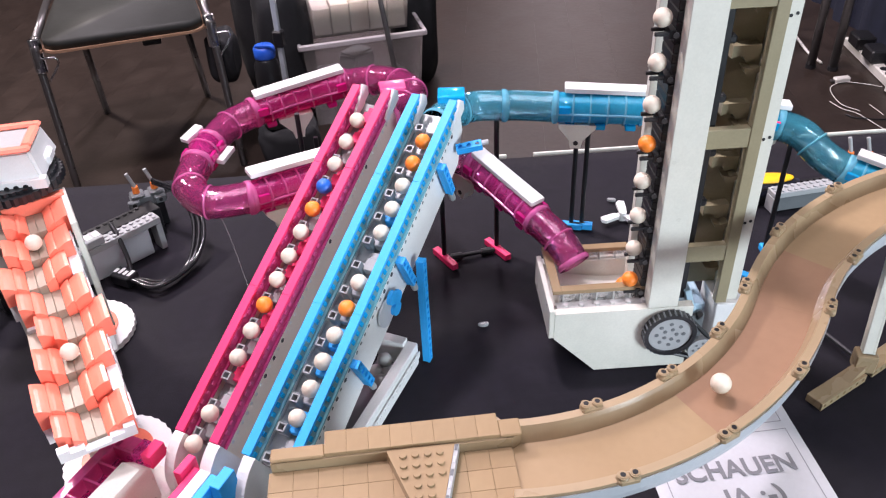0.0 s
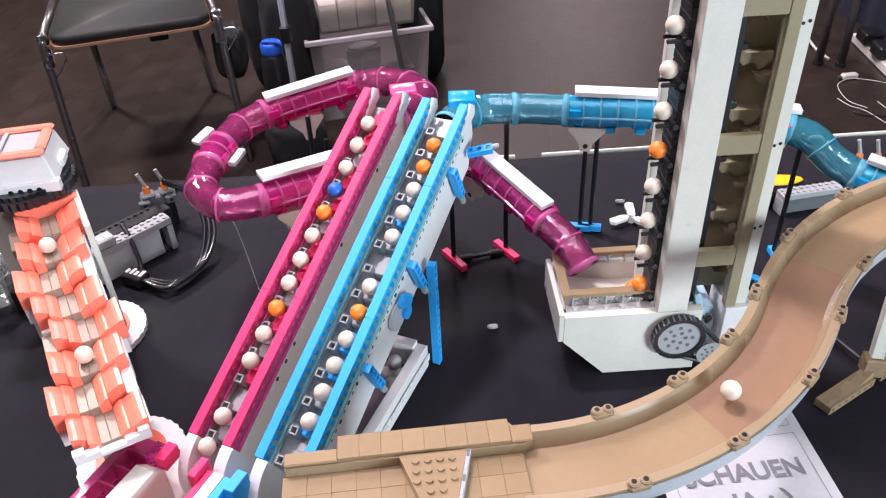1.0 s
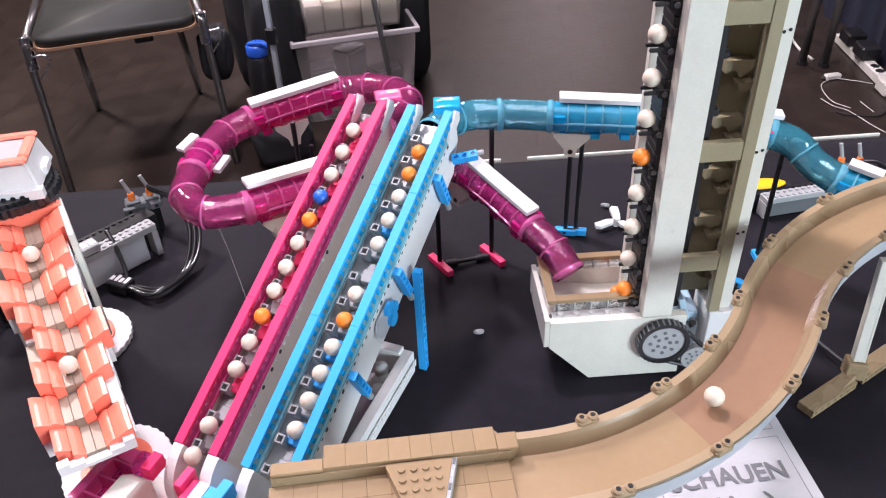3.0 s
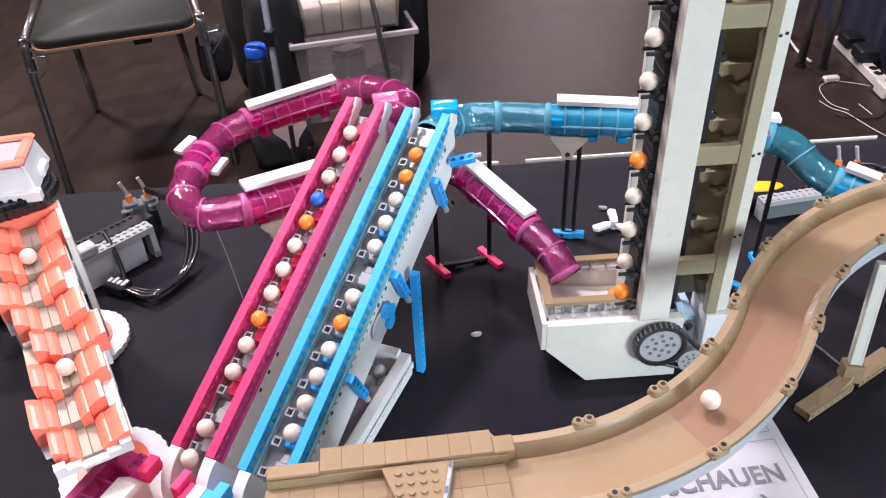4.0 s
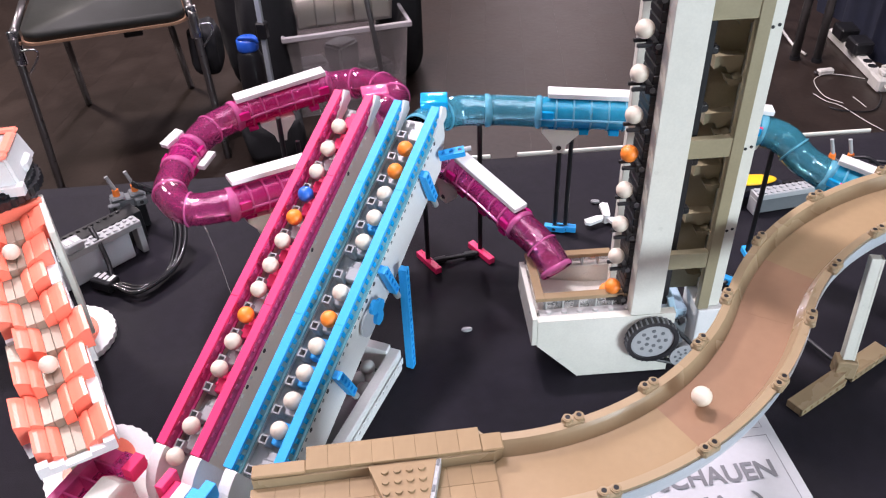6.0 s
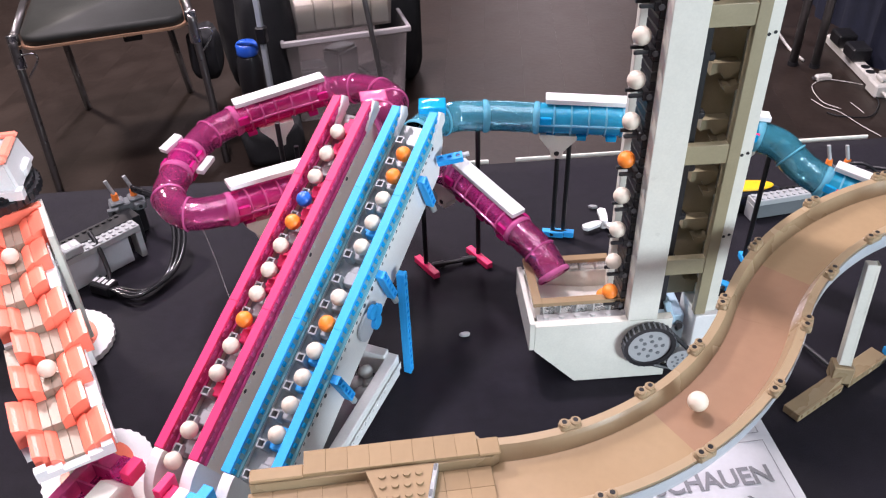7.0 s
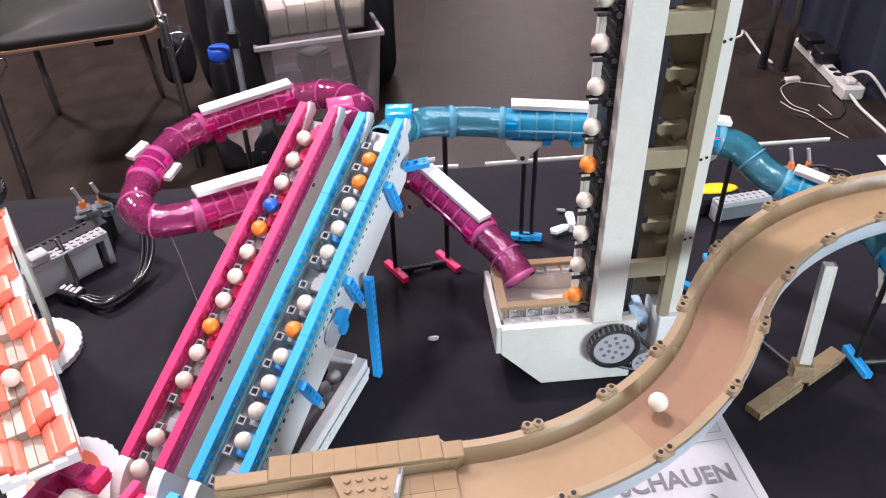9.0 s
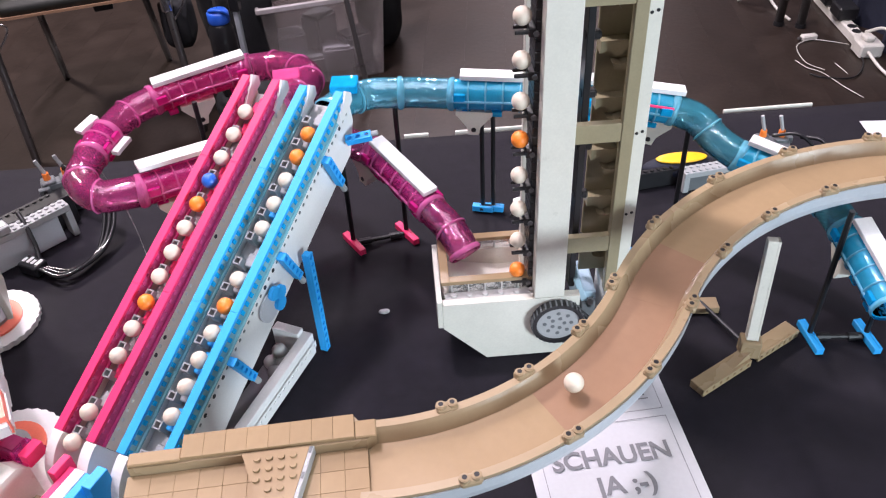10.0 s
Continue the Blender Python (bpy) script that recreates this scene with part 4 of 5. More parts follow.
boxy = thing("white_box_module", "white box with a coral rim on a black turntable", "toy module", -522, 541, 171, 22)
bm = box(bmesh.new(), -48, 44, -24, 42, 6, 36, 0)
for v in bm.verts:
    if v.co.z > 20:
        v.co.x *= 0.86
        v.co.y = v.co.y * 0.8 + 1
part("body", bev(bm, 2.5, 2), WHITE, boxy)
part("base_brick", box(bmesh.new(), -50, 46, -27, -18, 2, 12, 0.6), WHITE, boxy)
for k in range(4):
    part("hole_mark", rod(bmesh.new(), (4 + 8 * k, -27.1, 6), (4 + 8 * k, -27.5, 6), 2.4, 12), BLACK, boxy)
bm = bmesh.new()
for x0, x1, y0, y1 in ((-43, 40, -22, -12), (-43, 40, 26, 36), (30, 40, -12, 26), (-43, -33, -12, 26)):
    box(bm, x0, x1, y0, y1, 35.5, 40, 2.2)
part("coral_rim", bm, CORAL, boxy, "coral rim")
part("well_floor", box(bmesh.new(), -34, 31, -13, 27, 35.9, 36.6, 0), GRAY, boxy)
part("well_bar", box(bmesh.new(), -2, 2, -12, 27, 37.1, 39, 0.4), GRAY, boxy)
part("well_panel", box(bmesh.new(), -34, -4, 2, 24, 37.1, 38, 0.4), DARKGRAY, boxy)
part("side_ear", box(bmesh.new(), 39, 46, 2, 24, 8, 19, 2.5), WHITE, boxy)
ring_pts = [(8 + (45 if k % 2 else 43) * math.cos(math.pi * k / 40), 4 + (45 if k % 2 else 43) * math.sin(math.pi * k / 40)) for k in range(80)]
part("turntable", prism(bmesh.new(), ring_pts, -6, 1.9), BLACK, boxy, "black toothed turntable")
part("turntable_ring", prism(bmesh.new(), [(8 + 0.9 * (x - 8), 4 + 0.9 * (y - 4)) for x, y in ring_pts], 2.0, 5.8), BLACK, boxy)
part("pedestal", box(bmesh.new(), -30, 20, -20, 30, -171, -4.2, 1), OLDWHITE, boxy)
ball("white", TB + TD * 183 + TS * -1 + Vector((0, 0, 149.5)), "rolling down the coral track")
ball("white", TB + TD * 61 + TS * 0 + Vector((0, 0, 119.5)), "rolling down the coral track")

# ---- feed trough at the foot of the lifts ----
trough = thing("feed_trough", "white and magenta feed trough below the lifts", "trough", matrix=pose(0, 0, 0, 0, 0, -13.7))
TRI = trough.matrix_world.inverted()
CH = TRI @ lift_frame(290, -318, -117)
for x0, x1 in ((-55, -46), (-23, -13), (9, 18.5)):
    pts = [(-0.3, 0), (-0.3, 59)] + [(-2 - 40 * math.sin(radians(7.5 * k)), 16 + 44 * math.cos(radians(7.5 * k))) for k in range(13)] + [(-42, 0)]
    bm = bev(prism(bmesh.new(), pts, x0, x1, Matrix(((0, 0, 1, 0), (1, 0, 0, 0), (0, 1, 0, 0), (0, 0, 0, 1)))), 0.8, 2)
    part("rounded_cheek", bm, WHITE, trough, "white rounded cheek", at=CH)
part("trough_floor", box(bmesh.new(), -420, -300, 170, 280, 0, 26, 0.5), OLDWHITE, trough)
part("gutter_edge", box(bmesh.new(), -420, -412, 175, 275, 44, 66, 0.5), FROST_PINK, trough, "clear magenta gutter edge")
part("clear_gutter", box(bmesh.new(), -411.8, -393.2, 175, 262, 50, 52, 0.2), PINKCLEAR, trough, "clear pink gutter")
part("clear_gutter", box(bmesh.new(), -398, -376, 256, 276, 60, 62, 0.2), PINKCLEAR, trough, "clear pink gutter")
for k in range(6):
    part("gutter_rib", box(bmesh.new(), -411.6, -394, 178 + 16 * k, 180 + 16 * k, 52.2, 66, 0.2), FROST_PINK, trough, "clear pink rib")
part("gutter_bar", box(bmesh.new(), -412, -398, 262.2, 275, 56, 62, 0.4), FROST_PINK, trough, "clear pink bar")
part("ramp_slab", prism(bmesh.new(), [(170, 26.2), (257, 26.2), (257, 58), (248, 68), (170, 70)], -393, -376, Matrix(((0, 0, 1, 0), (1, 0, 0, 0), (0, 1, 0, 0), (0, 0, 0, 1)))), OLDWHITE, trough, "cream slab")
part("magenta_stop", box(bmesh.new(), -383, -374, 257.3, 274, 58, 71, 0.5), MAGENTA, trough)
part("magenta_stop", box(bmesh.new(), -348, -341.2, 253, 271, 30, 73, 0.5), MAGENTA, trough)
part("strip", box(bmesh.new(), -341, -335, 170, 266, 26.2, 67, 0.5), MAGENTA, trough, "magenta strip")
part("strip", box(bmesh.new(), -334.8, -325.2, 170, 266, 26.2, 67.5, 0.5), WHITE, trough, "white strip")
part("strip", box(bmesh.new(), -325, -318, 170, 266, 26.2, 67, 0.5), AZURE, trough, "azure strip")
part("azure_stop", box(bmesh.new(), -316, -307, 253, 272, 26.2, 73, 0.5), AZURE, trough)
part("chain_shroud", box(bmesh.new(), -374, -350, 170, 250, 26.2, 34, 0.5), DARKTAN, trough)
ball("white", trough.matrix_world @ Vector((-0.362, 0.236, 0.0415)) * 1000, "waiting in the feed trough")
ball("white", LU * 285 + LV * -356 + LN * -63, "riding on an inclined chain lift")
ball("orange", trough.matrix_world @ Vector((-0.300, 0.225, 0.0335)) * 1000, "waiting in the feed trough")

# ---- paper sign ----
sign = thing("paper_sign", "white printed paper sign lying on the cloth", "sign", 0, 0, 0.2, 0)
SHEET_A = 17.0
EX, EY = Vector((math.cos(radians(SHEET_A)), math.sin(radians(SHEET_A)), 0)), Vector((-math.sin(radians(SHEET_A)), math.cos(radians(SHEET_A)), 0))


def sheet_frame(x, y, z):
    """x along the text from the sheet's right edge, y down from its top edge."""
    m = Matrix.Identity(4)
    for k, a in enumerate((EX, EY, Vector((0, 0, 1)))):
        m[0][k], m[1][k], m[2][k] = a
    m.translation = (EX * (330 + x) + EY * (475 - y) + Vector((0, 0, z))) / 1000
    return m


bm = bmesh.new()
prev = None
for i in range(13):
    x = -136 + 136 * i / 12
    row = [bm.verts.new((x, -210 * j / 14, 0.5 + 0.6 * noise.noise((i / 4, j / 5, 7)))) for j in range(15)]
    if prev:
        for j in range(14):
            bm.faces.new((prev[j], row[j], row[j + 1], prev[j + 1]))
    prev = row
part("sheet", bm, PAPER, sign, smooth=True, at=sheet_frame(0, 0, 0.6))


def lettering(text, width, x, y, name="lettering"):
    size = 20
    cu = bpy.data.curves.new(name, "FONT")
    cu.body, cu.size, cu.align_x, cu.extrude = text, size / 1000, "CENTER", 0.00005
    cu.offset = 0.0005
    tmp = bpy.data.objects.new(name, cu)
    scene.collection.objects.link(tmp)
    me = bpy.data.meshes.new_from_object(tmp.evaluated_get(bpy.context.evaluated_depsgraph_get()))
    bpy.data.objects.remove(tmp)
    me.materials.append(INK)
    wide = max(v.co.x for v in me.vertices) - min(v.co.x for v in me.vertices)
    tall = max(v.co.y for v in me.vertices)
    return part(name, me, INK, sign, "grey printed words", at=sheet_frame(x, y, 2.0) @ Matrix.Diagonal((width / 1000 / wide, 0.0168 / tall, 1, 1)))


lettering("SCHAUEN", 100, -67.5, 92.5)
lettering("JA ;-)", 50, -62, 120)
for x0, x1, y0, y1 in ((-126, -9, 7, 43), (-126, -9, 51, 165)):
    bm = bmesh.new()
    for b in ((x0, x1, -y0 - 0.5, -y0), (x0, x1, -y1, -y1 + 0.5), (x0, x0 + 0.5, -y1, -y0), (x1 - 0.5, x1, -y1, -y0)):
        box(bm, *b, 0, 0.1, 0)
    part("printed_frame", bm, INK, sign, at=sheet_frame(0, 0, 1.9))
bm = box(bmesh.new(), -66, -20, -27, -21, 0, 0.1, 0)
box(bm, -44, -18, -31, -29.8, 0, 0.1, 0)
part("printed_bar", bm, INK, sign, "printed mark", at=sheet_frame(0, 0, 1.9))
card = solid("paper_card", box(bmesh.new(), 0, 60, -40, 0, 0, 0.6, 0), PAPER, "white paper card lying on the cloth", "card", matrix=mm(449, 1016, 0.4, 0, 0, 8))


# ---- cable and pin blocks, small parts on the cloth ----
def pin_block(x, y, z, rz, label):
    b = thing("pin_block", label, "toy part", x, y, z, rz, group="pin blocks")
    part("block", box(bmesh.new(), -20, 20, -8, 8, 0, 12, 1.5), DARKGRAY, b)
    part("stack", box(bmesh.new(), -16, 16, -7, 7, -z, -0.2, 1), BLACK, b, "black stack of bricks")
    for x0, y0 in ((-24, -13), (6, -14), (14, 4)):
        part("side_lug", box(bmesh.new(), x0, x0 + 13, y0, y0 + 7, 2, 11, 1.2), DARKGRAY, b)
        part("lug_hole", rod(bmesh.new(), (x0 + 6.5, y0 - 0.1, 6.5), (x0 + 6.5, y0 - 0.4, 6.5), 2.4, 10), BLACK, b)
    for k, (px, w) in enumerate(((-11, 8), (10, 8))):
        part("connector", box(bmesh.new(), px - w, px + w, -9, 7, 12.2, 16, 1.5), DARKGRAY, b)
        part("orange_bush", rod(bmesh.new(), (px, 0, 16), (px, 0, 24), 4.2, 12, 3.6), ORANGE, b, "orange bush")
        part("gray_axle", rod(bmesh.new(), (px, 0, 24), (px - 5, 2, 42), 2.2, 10), GRAY, b, "gray axle")
    return b


pin_block(-507, 723, 32, 38, "dark gray block with two orange and gray pins")
beam = thing("gray_beam", "light gray studded beam carrying a connector", "toy beam", -470, 680, 0, 57)
part("top_plate", box(bmesh.new(), -150, 0, 0, 16, 34, 42, 0.6), GRAY, beam)
part("front_panel", box(bmesh.new(), -150, -16, 2, 6, 0, 33.8, 0.5), PALEGRAY, beam)
part("end_panel", box(bmesh.new(), -7, 0, 0, 16, 0, 33.8, 0.5), GRAY, beam)
bstud = finish(rod(bmesh.new(), (0, 0, 42), (0, 0, 43.7), 2.4, 12), "stud", GRAY, False)
for i in range(17):
    for j in range(2):
        part("stud", bstud, None, beam, at=mm(-5 - 8 * i, 4 + 8 * j, 0))
part("plug", box(bmesh.new(), -86, -66, -2, 16, 43.8, 53, 1), GRAY, beam, "gray plug")
for k in range(2):
    part("plug_slot", box(bmesh.new(), -83 + 9 * k, -77 + 9 * k, 2, 11, 53, 53.6, 0.2), WHITE, beam)
dark = thing("black_beam", "long black studded beam on the cloth", "toy beam", -486, 692, 0, 57)
part("bar", box(bmesh.new(), -180, 12, 4, 26, 0, 38, 0.6), BLACK, dark)
kstud = finish(rod(bmesh.new(), (0, 0, 38), (0, 0, 39.7), 2.4, 10), "stud", BLACK, False)
for i in range(22):
    part("stud", kstud, None, dark, at=mm(-176 + 8 * i, 21, 0))
conn = thing("cable_connector", "black connector with white markings on the cloth", "connector", -487, 612, 0, -14)
part("shell", box(bmesh.new(), -13, 13, -9, 9, 0.2, 13, 1.2), BLACK, conn)
for k in range(4):
    part("white_mark", box(bmesh.new(), -12 + 6.2 * k, -8 + 6.2 * k, -3, 4 + (k % 2) * 3, 13, 13.6, 0.2), WHITE, conn)
for k in range(3):
    cable("black_cable", [(-474, 612 - 4 * k, 6 + 2 * k), (-440, 612 - 7 * k, 6 + 2 * k), (-428 + 5 * k, 645, 6 + 3 * k), (-436 + 6 * k, 690, 30), (-460 + 4 * k, 712, 54), (-497, 726, 57 + 2 * k)], 2.6, CORD, "thin black cable looping over the cloth")
cable("black_cable", [(-512, 650, 50), (-500, 640, 40), (-488, 628, 20), (-480, 615, 8)], 2.6, BLACK, "flat black cable hanging from the beam")
pin_block(318, 905, 24, 6, "dark gray block with two orange and gray pins")
cable("black_cable", [(350, 905, 40), (372, 890, 44), (380, 870, 20), (372, 850, 4), (340, 845, 3)], 2.4, BLACK, "thin black cable beside a pin block")
cable("black_cable", [(318, 905, 40), (345, 893, 50), (368, 880, 30), (365, 860, 4)], 2.0, BLACK, "thin black cable beside a pin block")

gbeam = thing("gray_beam", "light gray studded beam on the cloth", "toy beam", 216, 832, 0, 21.7)
part("top_plate", box(bmesh.new(), 0, 96, 0, 16, 20, 27, 0.6), GRAY, gbeam)
part("front_panel", box(bmesh.new(), 7, 96, 3, 7, 0, 19.8, 0.5), DARKGRAY, gbeam, "dark gray front panel")
part("end_panel", box(bmesh.new(), 0, 7, 0, 16, 0, 19.8, 0.5), GRAY, gbeam)
for i in range(11):
    for j in range(2):
        part("stud", bstud, None, gbeam, at=mm(4 + 8 * i, 4 + 8 * j, -15))
kbeam = thing("black_beam", "black studded beam on the cloth", "toy beam", 208, 850, 0, 21.7)
part("bar", box(bmesh.new(), -50, 100, 0, 9, 0, 22, 0.6), BLACK, kbeam)
for i in range(18):
    part("stud", kstud, None, kbeam, at=mm(-46 + 8 * i, 4.5, -16))
pod = thing("yellow_top_pod", "navy pod with a yellow oval top", "toy part", 213, 867, 0, 14)
bm = bmesh.new()
bmesh.ops.create_uvsphere(bm, u_segments=24, v_segments=12, radius=1)
for v in bm.verts:
    v.co = Vector((v.co.x * 46, v.co.y * 17, v.co.z * 13 + 15))
part("pod_body", bm, NAVY, pod, smooth=True)
part("pod_stem", box(bmesh.new(), -8, 30, -8, 8, 0, 8, 2), BLACK, pod)
bm = bmesh.new()
bmesh.ops.create_uvsphere(bm, u_segments=24, v_segments=12, radius=1)
for v in bm.verts:
    v.co = Vector((v.co.x * 31, v.co.y * 11, v.co.z * 3.5 + 27))
part("yellow_oval", bm, YELLOW, pod, "yellow oval top", True)

prop = thing("white_propeller", "small white three-bladed propeller on the cloth", "propeller", 46, 800, 0, 0)
for a in (100, 215, 330):
    blade = prism(bmesh.new(), [(0, -2), (10, -6), (26, -6), (28, 0), (24, 4), (8, 3)], 4, 8, Matrix.Rotation(radians(a), 4, "Z"))
    part("blade", bev(blade, 0.8, 1), WHITE, prop)
part("hub", rod(bmesh.new(), (0, 0, 0), (0, 0, 11), 4.5, 14), WHITE, prop)


def leaf(x, y, rz):
    pts = [(-5.5, 0), (-3.5, 2), (0, 2.6), (3.4, 2.4), (5.5, 0.7), (4, -1.8), (0, -2.8), (-3.5, -1.8)]
    lf = thing("gray_leaf_piece", "tiny pale gray leaf-shaped piece on the cloth", "toy part", x, y, 0.2, rz, group="leaf pieces")
    part("blade", bev(prism(bmesh.new(), pts, 0, 2.4), 0.6, 1), GRAY, lf)
    for k in range(3):
        part("bump", rod(bmesh.new(), (-3 + 3 * k, 0, 2.4), (-3 + 3 * k, 0, 3.4), 1.2, 10), GRAY, lf)


leaf(-89, 595, 15), leaf(33, 838, 0)
az = thing("azure_bracket", "azure perforated bracket lying on the cloth", "toy part", 178, 700, 4, 60, group="azure brackets")
part("arm", liftarm(bmesh.new(), 4), AZURE, az)
part("pin", rod(bmesh.new(), (-10, 6, 0), (8, 6, 0), 2.3, 10), BLACK, az)
cable("clear_line", [(-385, 640, 132), (-368, 640, 60), (-335, 600, 2)], 0.5, ICE, "thin clear line hanging to the cloth", "line")

# crumpled clear bag beside the coral track
bm = bmesh.new()
bmesh.ops.create_icosphere(bm, subdivisions=4, radius=1)
for v in bm.verts:
    k = 1 + 0.28 * noise.noise(v.co * 2.2) + 0.12 * noise.noise(v.co * 6)
    v.co = Vector((v.co.x * 48 * k, v.co.y * 52 * k, max(-0.98, v.co.z * k) * 36 + 36))
solid("clear_bag", bm, BAGPLASTIC, "crumpled clear plastic bag on the cloth", "bag", matrix=mm(-618, 575, 0.3))

# ---- behind the table: chair, crates, bottle, bags ----
chair = thing("stacking_chair", "chair with a black padded seat and steel legs", "chair", -1258, 1903, FLOOR_Z, 28)
SEAT = 440
def seat_outline(half, y0, y1, r):
    """A seat plan with round corners, a little narrower at the back."""
    pts = []
    for cx, cy, a0 in ((half - r, y0 + r, -90), (half * 0.92 - r, y1 - r, 0), (-half * 0.92 + r, y1 - r, 90), (-half + r, y0 + r, 180)):
        pts += [(cx + r * math.cos(radians(a0 + 15 * k)), cy + r * math.sin(radians(a0 + 15 * k))) for k in range(7)]
    return pts


part("seat_pad", bev(prism(bmesh.new(), seat_outline(210, -4, 420, 45), SEAT - 12, SEAT + 16), 9, 3), LEATHER, chair, "black padded seat", True)
part("seat_shell", bev(prism(bmesh.new(), seat_outline(216, -10, 426, 48), SEAT - 19, SEAT - 12.2), 1.5, 1), PLY, chair, "plywood seat edge")
for sx in (-1, 1):
    part("front_leg", pipe(bmesh.new(), glide([(sx * 226, 40, SEAT + 12), (sx * 228, 12, SEAT - 2), (sx * 230, 2, SEAT - 40), (sx * 240, -30, 0)], 6), 11, 14), STEEL, chair, "steel tube leg", True)
    part("back_leg", pipe(bmesh.new(), [Vector((sx * 150, 300, SEAT - 22)), Vector((sx * 172, 508, 0))], 11, 14), STEEL, chair, "steel tube leg", True)
    part("side_rail", pipe(bmesh.new(), [Vector((sx * 226, 40, SEAT + 10)), Vector((sx * 220, 440, SEAT + 4))], 11, 14), STEEL, chair, "steel side rail", True)
    part("joint", bev(rod(bmesh.new(), (sx * 229, 2, SEAT - 70), (sx * 228, 22, SEAT + 18), 16, 16), 3, 1), CHROME, chair, "chrome joint")
    part("row_hook", pipe(bmesh.new(), glide([(sx * 228 + 8, -4, SEAT - 30), (sx * 228 + 42, -6, SEAT - 30), (sx * 228 + 44, -6, SEAT - 52), (sx * 228 + 12, -10, SEAT - 92)], 5), 3, 8), CHROME, chair, "chrome row hook", True)
part("under_block", box(bmesh.new(), 40, 90, 20, 60, SEAT - 46, SEAT - 22.5, 3), BLACK, chair)


def crate(name, label, z, w, d, h, m):
    c = thing(name, label, "crate", matrix=m @ mm(0, 0, z), group="storage crates")
    bm = bmesh.new()
    t = 0.9
    for inset in (0, 3):
        lo = [bm.verts.new((x * (w / 2 * t - inset), y * (d / 2 * t - inset), inset)) for x, y in ((-1, -1), (1, -1), (1, 1), (-1, 1))]
        hi = [bm.verts.new((x * (w / 2 - inset), y * (d / 2 - inset), h)) for x, y in ((-1, -1), (1, -1), (1, 1), (-1, 1))]
        bm.faces.new(lo)
        for k in range(4):
            bm.faces.new((lo[k], lo[(k + 1) % 4], hi[(k + 1) % 4], hi[k]))
    part("crate_body", bm, CRATECLEAR if z > 100 else CRATEPLASTIC, c, "frosted clear crate body")
    bm = bmesh.new()
    for x0, x1, y0, y1 in ((-w / 2 - 12, w / 2 + 12, -d / 2 - 12, -d / 2), (-w / 2 - 12, w / 2 + 12, d / 2, d / 2 + 12), (-w / 2 - 12, -w / 2, -d / 2, d / 2), (w / 2, w / 2 + 12, -d / 2, d / 2)):
        box(bm, x0, x1, y0, y1, h - 14, h + 4, 3)
    part("rim", bm, CRATERIM, c, "thick frosted rim")
    return c


CM = mm(-789, 2476, FLOOR_Z, 0, 0, 25)
crate("storage_crate", "frosted clear plastic storage crate on the floor", 1, 384, 360, 284, CM)
crate("storage_crate", "frosted clear plastic crate stacked on another", 290, 330, 250, 230, CM @ mm(0, -35, 0))
for k, (x, w, hh) in enumerate(((-116, 54, 84), (-58, 56, 92), (1, 56, 94), (60, 56, 92), (117, 54, 90))):
    solid("cream_box", box(bmesh.new(), x - w / 2, x + w / 2, -108, 60, 0, hh, 2), WARMWHITE, "cream cardboard box inside a crate", "box", matrix=CM @ mm(0, -35, 295), group="boxes in the crate")
for k, (x, y, a, c) in enumerate(((-60, -80, 10, GRAY), (40, -84, -8, PAPER), (100, -60, 20, DARKGRAY), (-110, -40, 5, PAPER), (0, 20, 40, GRAY))):
    solid("packed_bundle", bev(box(bmesh.new(), -50, 50, -40, 40, 0, 60 + 25 * k, 0), 9, 2), c, "wrapped bundle packed inside a crate", "bundle", matrix=CM @ mm(x, y, 8, 0, 0, a), group="bundles in the crate")

bottle = thing("drink_bottle", "dark drink bottle with a blue cap", "bottle", -905, 1998, FLOOR_Z + 138, 0)
part("bottle_body", pipe(bmesh.new(), [Vector((0, 0, z)) for z in (0, 6, 150, 190, 205, 215)], lambda s: (34, 37, 37, 35, 30, 27)[round(s * 5)], 24), BLACK, bottle, "dark bottle body", True)
part("cap", pipe(bmesh.new(), [Vector((0, 0, z)) for z in (213, 216, 240, 246)], lambda s: (29, 30, 30, 26)[round(s * 3)], 24), BLUECAP, bottle, "blue cap", True)
part("cap_loop", pipe(bmesh.new(), glide([(-24, 0, 238), (-10, -20, 252), (20, -18, 252), (30, 0, 232)], 5), 5, 8), BLUECAP, bottle, "blue carrying loop", True)


def soft_bag(x, y, sx, sy, h, rz, label, seed, name="black_bag", base=0.5):
    bm = bmesh.new()
    bmesh.ops.create_icosphere(bm, subdivisions=4, radius=1)
    for v in bm.verts:
        c = v.co.copy()
        k = 1 + 0.10 * noise.noise(c * 2 + Vector((seed, 0, 0))) + 0.03 * noise.noise(c * 7)
        f = lambda t: math.copysign(abs(t) ** 0.55, t)
        v.co = Vector((f(c.x) * sx * k, f(c.y) * sy * k, (f(c.z) * 0.5 + 0.5) * h * (1 if c.z < 0 else k)))
    return solid(name, bm, BAGCLOTH, label, "bag", True, mm(x, y, FLOOR_Z + base, 0, 0, rz))


soft_bag(-890, 2040, 90, 90, 140, 20, "low black fabric bag on the floor", 1)
soft_bag(-980, 2330, 90, 120, 470, 20, "tall black fabric bag beside the crates", 2)
soft_bag(-625, 2640, 80, 110, 540, 15, "tall black fabric bag behind the crates", 3)
soft_bag(-1068, 2075, 42, 50, 150, 10, "small black bag hanging at the chair", 4, base=240)
soft_bag(-1080, 2480, 110, 90, 560, 10, "tall black fabric bag on the floor", 5)
pole = thing("grey_stand_pole", "grey metal stand pole with a black clamp", "stand", -903, 2110, FLOOR_Z, 0)
part("pole", box(bmesh.new(), -7.5, 7.5, -8, 8, 0, 1300, 2), GREYPOLE, pole)
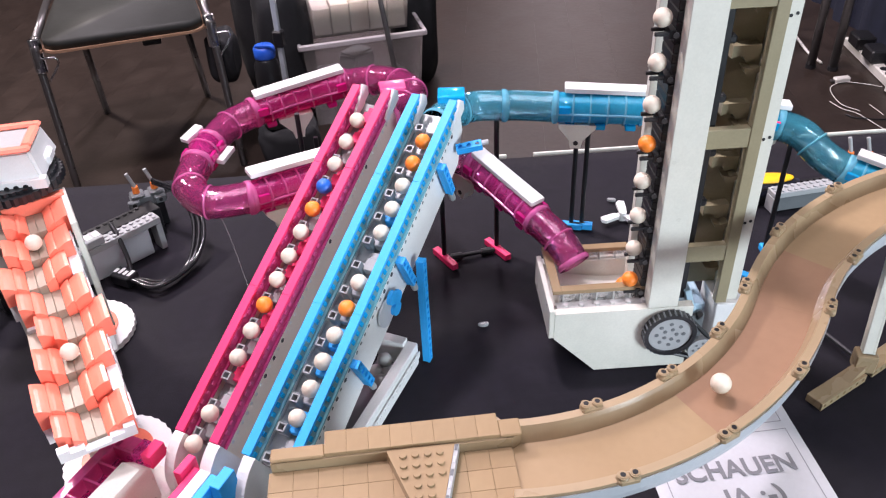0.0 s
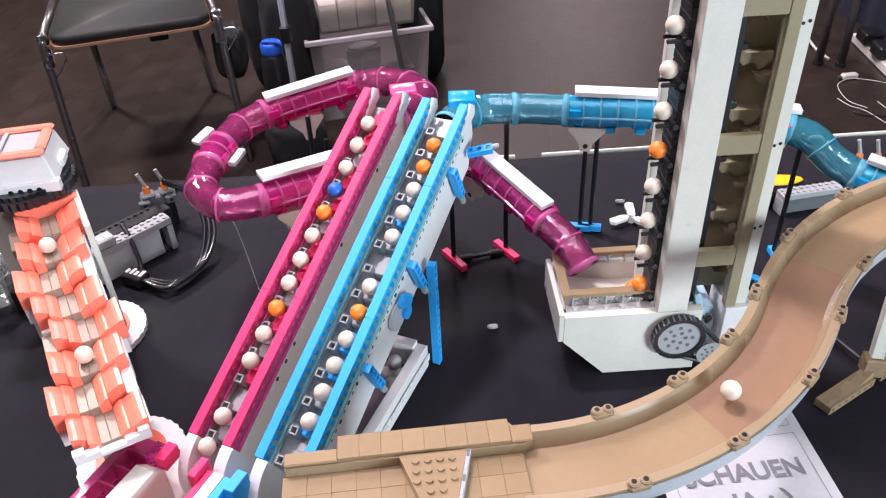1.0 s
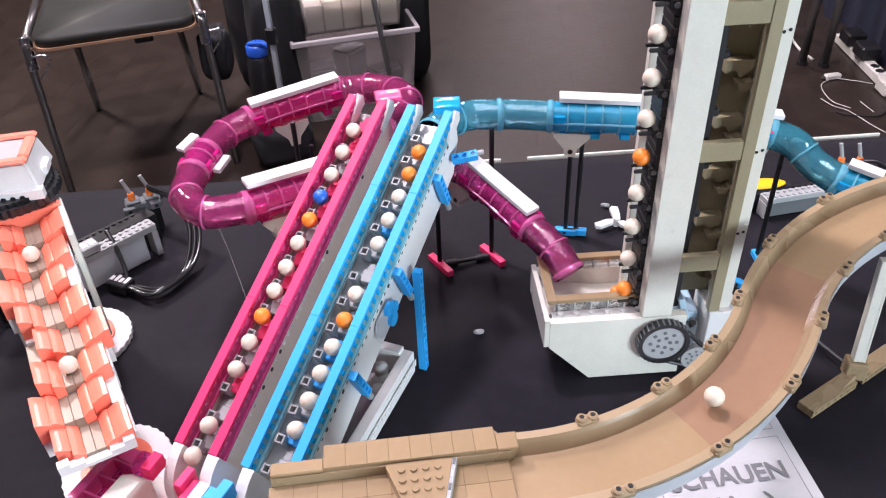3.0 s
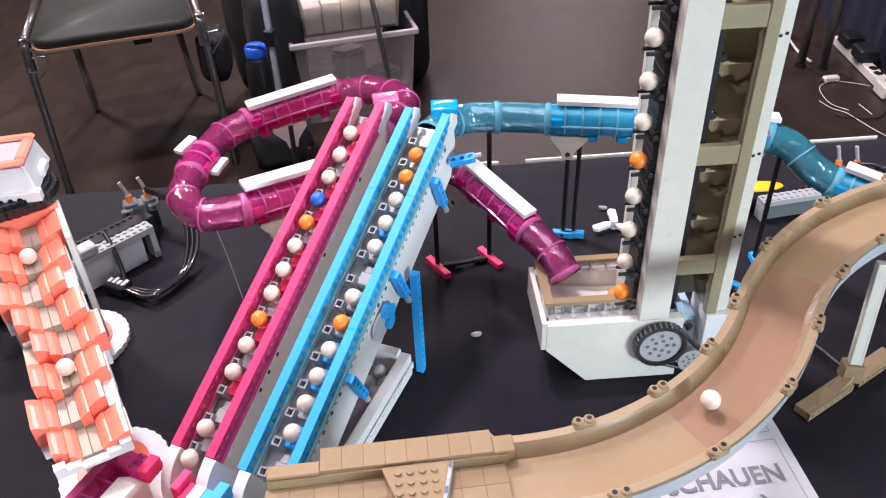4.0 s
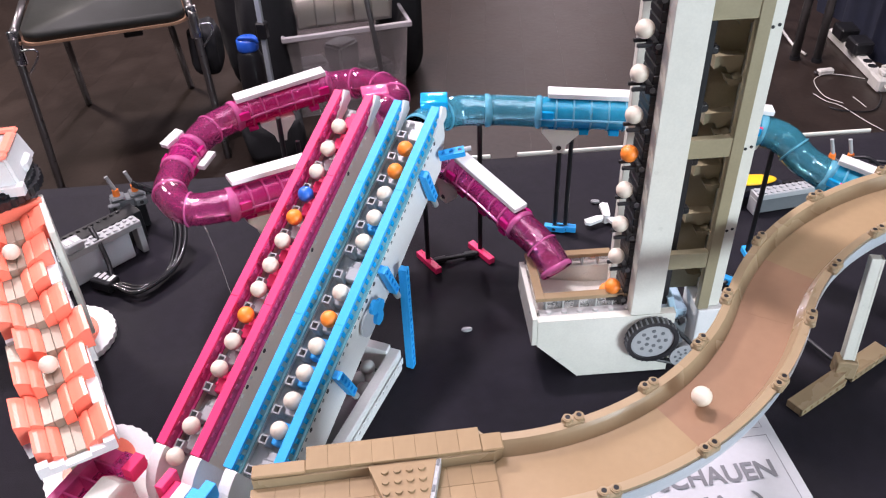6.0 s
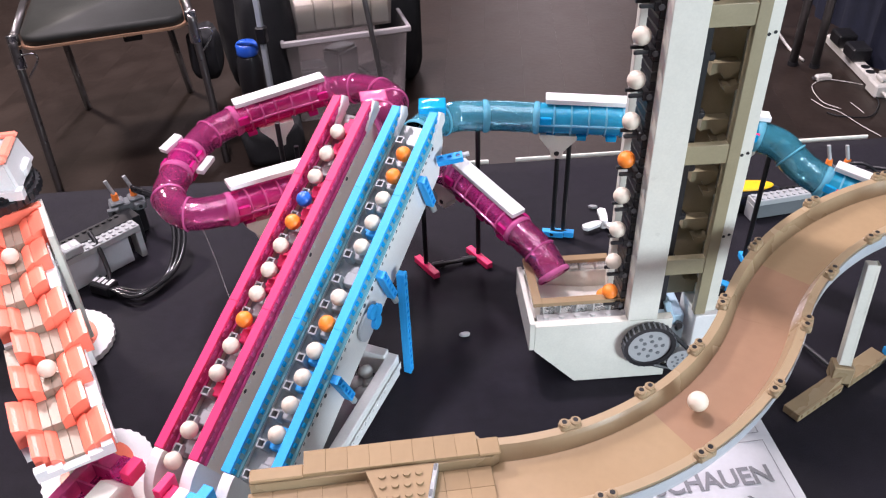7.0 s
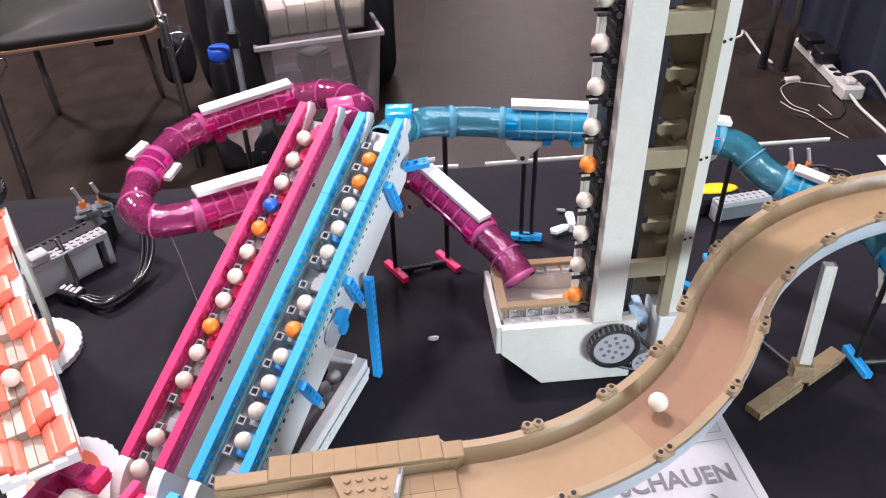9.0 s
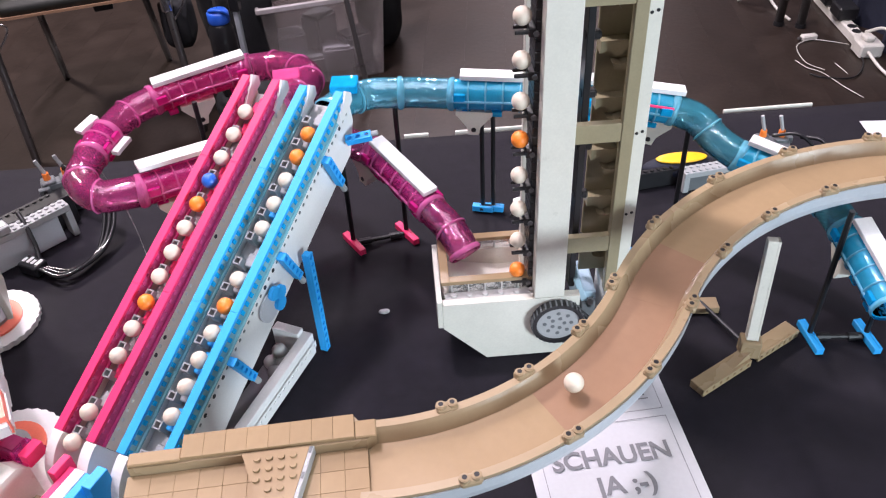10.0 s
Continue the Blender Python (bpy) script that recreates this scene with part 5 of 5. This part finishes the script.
part("clamp", box(bmesh.new(), -15, 15, -14, 14, 335, 385, 4), BLACK, pole, "black clamp")
part("base", box(bmesh.new(), -60, 60, -60, 60, 0, 10, 3), BLACK, pole)
rodthing = thing("leaning_rod", "thin dark rod leaning before the crates", "rod", -545, 2190, FLOOR_Z, 0)
part("rod", rod(bmesh.new(), (-10, 0, 0), (-120, 90, 640), 8, 12), STEEL, rodthing)
part("rod_foot", rod(bmesh.new(), (-9, -1, 0), (-12, 1, 20), 10, 12), BLACK, rodthing)

# ---- far side: steel legs, power strip, adapters, cables, draped table ----
desk = thing("draped_table", "table draped in dark navy cloth", "table", 1040, 2900, FLOOR_Z, 12)
bm = bmesh.new()
rows = []
for j in range(9):
    h = 620 * j / 8
    rows.append([bm.verts.new(((24 * math.sin(i * 1.1) + 16 * noise.noise((i / 3, 2, 5))) * (1 - h / 900), -620 + 40 * i, h)) for i in range(60)])
for a, b in zip(rows, rows[1:]):
    for i in range(59):
        bm.faces.new((a[i], a[i + 1], b[i + 1], b[i]))
part("drape", bm, NAVY, desk, "hanging navy cloth", True)
part("top", box(bmesh.new(), -10, 1200, -640, 1760, 620, 645, 4), NAVY, desk)
bm = bmesh.new()
front = [[bm.verts.new((40 * i, -622 + 18 * math.sin(i * 1.3), 620 * j / 4)) for i in range(30)] for j in range(5)]
for a, b in zip(front, front[1:]):
    for i in range(29):
        bm.faces.new((a[i], a[i + 1], b[i + 1], b[i]))
part("drape", bm, NAVY, desk, "hanging navy cloth", True)
for x, y in ((757, 2868), (828, 2855), (690, 3200)):
    lg = thing("steel_leg", "dark steel tube leg on the floor", "table leg", x, y, FLOOR_Z, 0, group="steel legs")
    part("tube", pipe(bmesh.new(), [Vector((0, 0, z)) for z in (0, 400, 900)], 15, 18), STEEL, lg, smooth=True)
    part("foot", rod(bmesh.new(), (0, 0, 0), (0, 0, 14), 18, 18), BLACK, lg)
strip = thing("power_strip", "white power strip with plugged adapters", "power strip", 985, 2760, FLOOR_Z, 100)
part("strip_body", box(bmesh.new(), -58, 330, -20, 20, 0, 34, 4), CABLEWHITE, strip)
part("strip_end", box(bmesh.new(), -132, -58.3, -38, 38, 0, 46, 6), CABLEWHITE, strip, "wider white socket block")
for k, x in enumerate((120, 240)):
    part("adapter", box(bmesh.new(), x - 40, x + 40, -34, 34, 34.3, 80, 6), BLACK, strip, "black mains adapter")
part("white_plug", box(bmesh.new(), -112, -72, -12, 22, 46.3, 66, 6), CABLEWHITE, strip, "white plug")
for x in (0, 40):
    part("socket", rod(bmesh.new(), (x, 0, 33.9), (x, 0, 35.5), 15, 18), BLACK, strip)
F0 = FLOOR_Z + 5
cable("white_cable", [(990, 2690, F0 + 60), (1040, 2640, F0 + 90), (1110, 2560, F0 + 20), (1150, 2450, F0), (1180, 2300, F0)], 5.2, CABLEWHITE, "white mains cable on the floor")
cable("white_cable", [(995, 2625, F0 + 20), (1015, 2560, F0 + 5), (1040, 2480, F0), (1060, 2380, F0), (1050, 2280, F0)], 5.2, CABLEWHITE, "white mains cable on the floor")
cable("white_cable", [(640, 3060, F0), (690, 3000, F0 + 60), (720, 3090, F0 + 40), (770, 2990, F0), (800, 2900, F0)], 5.2, CABLEWHITE, "white cable coiled by the steel legs")
cable("thin_cable", [(960, 2720, F0), (900, 2740, F0), (840, 2745, F0), (790, 2690, F0), (800, 2580, F0), (850, 2530, F0)], 1.3, CABLEWHITE, "thin pale cable lying on the floor")
cable("thin_cable", [(770, 2590, F0), (800, 2540, F0), (840, 2510, F0), (890, 2420, F0), (930, 2360, F0)], 1.3, CABLEWHITE, "thin pale cable lying on the floor")
cable("thin_cable", [(890, 2580, F0), (905, 2540, F0), (915, 2510, F0)], 1.3, CABLEWHITE, "thin pale cable lying on the floor")
cable("dark_cable", [(960, 2700, F0), (980, 2600, F0), (930, 2490, F0), (840, 2480, F0), (800, 2500, F0)], 2.5, BLACK, "thin black cable lying on the floor")
cw = thing("cable_plug", "small white cable plug on the floor", "plug", 838, 2756, FLOOR_Z + 1, 20)
part("plug_body", box(bmesh.new(), -28, 28, -12, 12, 0, 18, 4), CABLEWHITE, cw)
part("plug_tip", box(bmesh.new(), -40, -28.2, -6, 6, 4, 12, 1), STEEL, cw)

# ---- floor planks ----
FLOOR = bpy.data.objects["floor"]
plank = finish(box(bmesh.new(), 0.15, 139.85, 0.05, 1199.95, -2.4, 0, 0), "plank", WOOD, False)
FM = mm(0, 0, FLOOR_Z, 0, 0, 7)
for i in range(-18, 20):
    for j in range(7):
        part("plank", plank, None, FLOOR, at=FM @ mm(140 * i, 900 + 1200 * j - (i * 433) % 1200, 0))
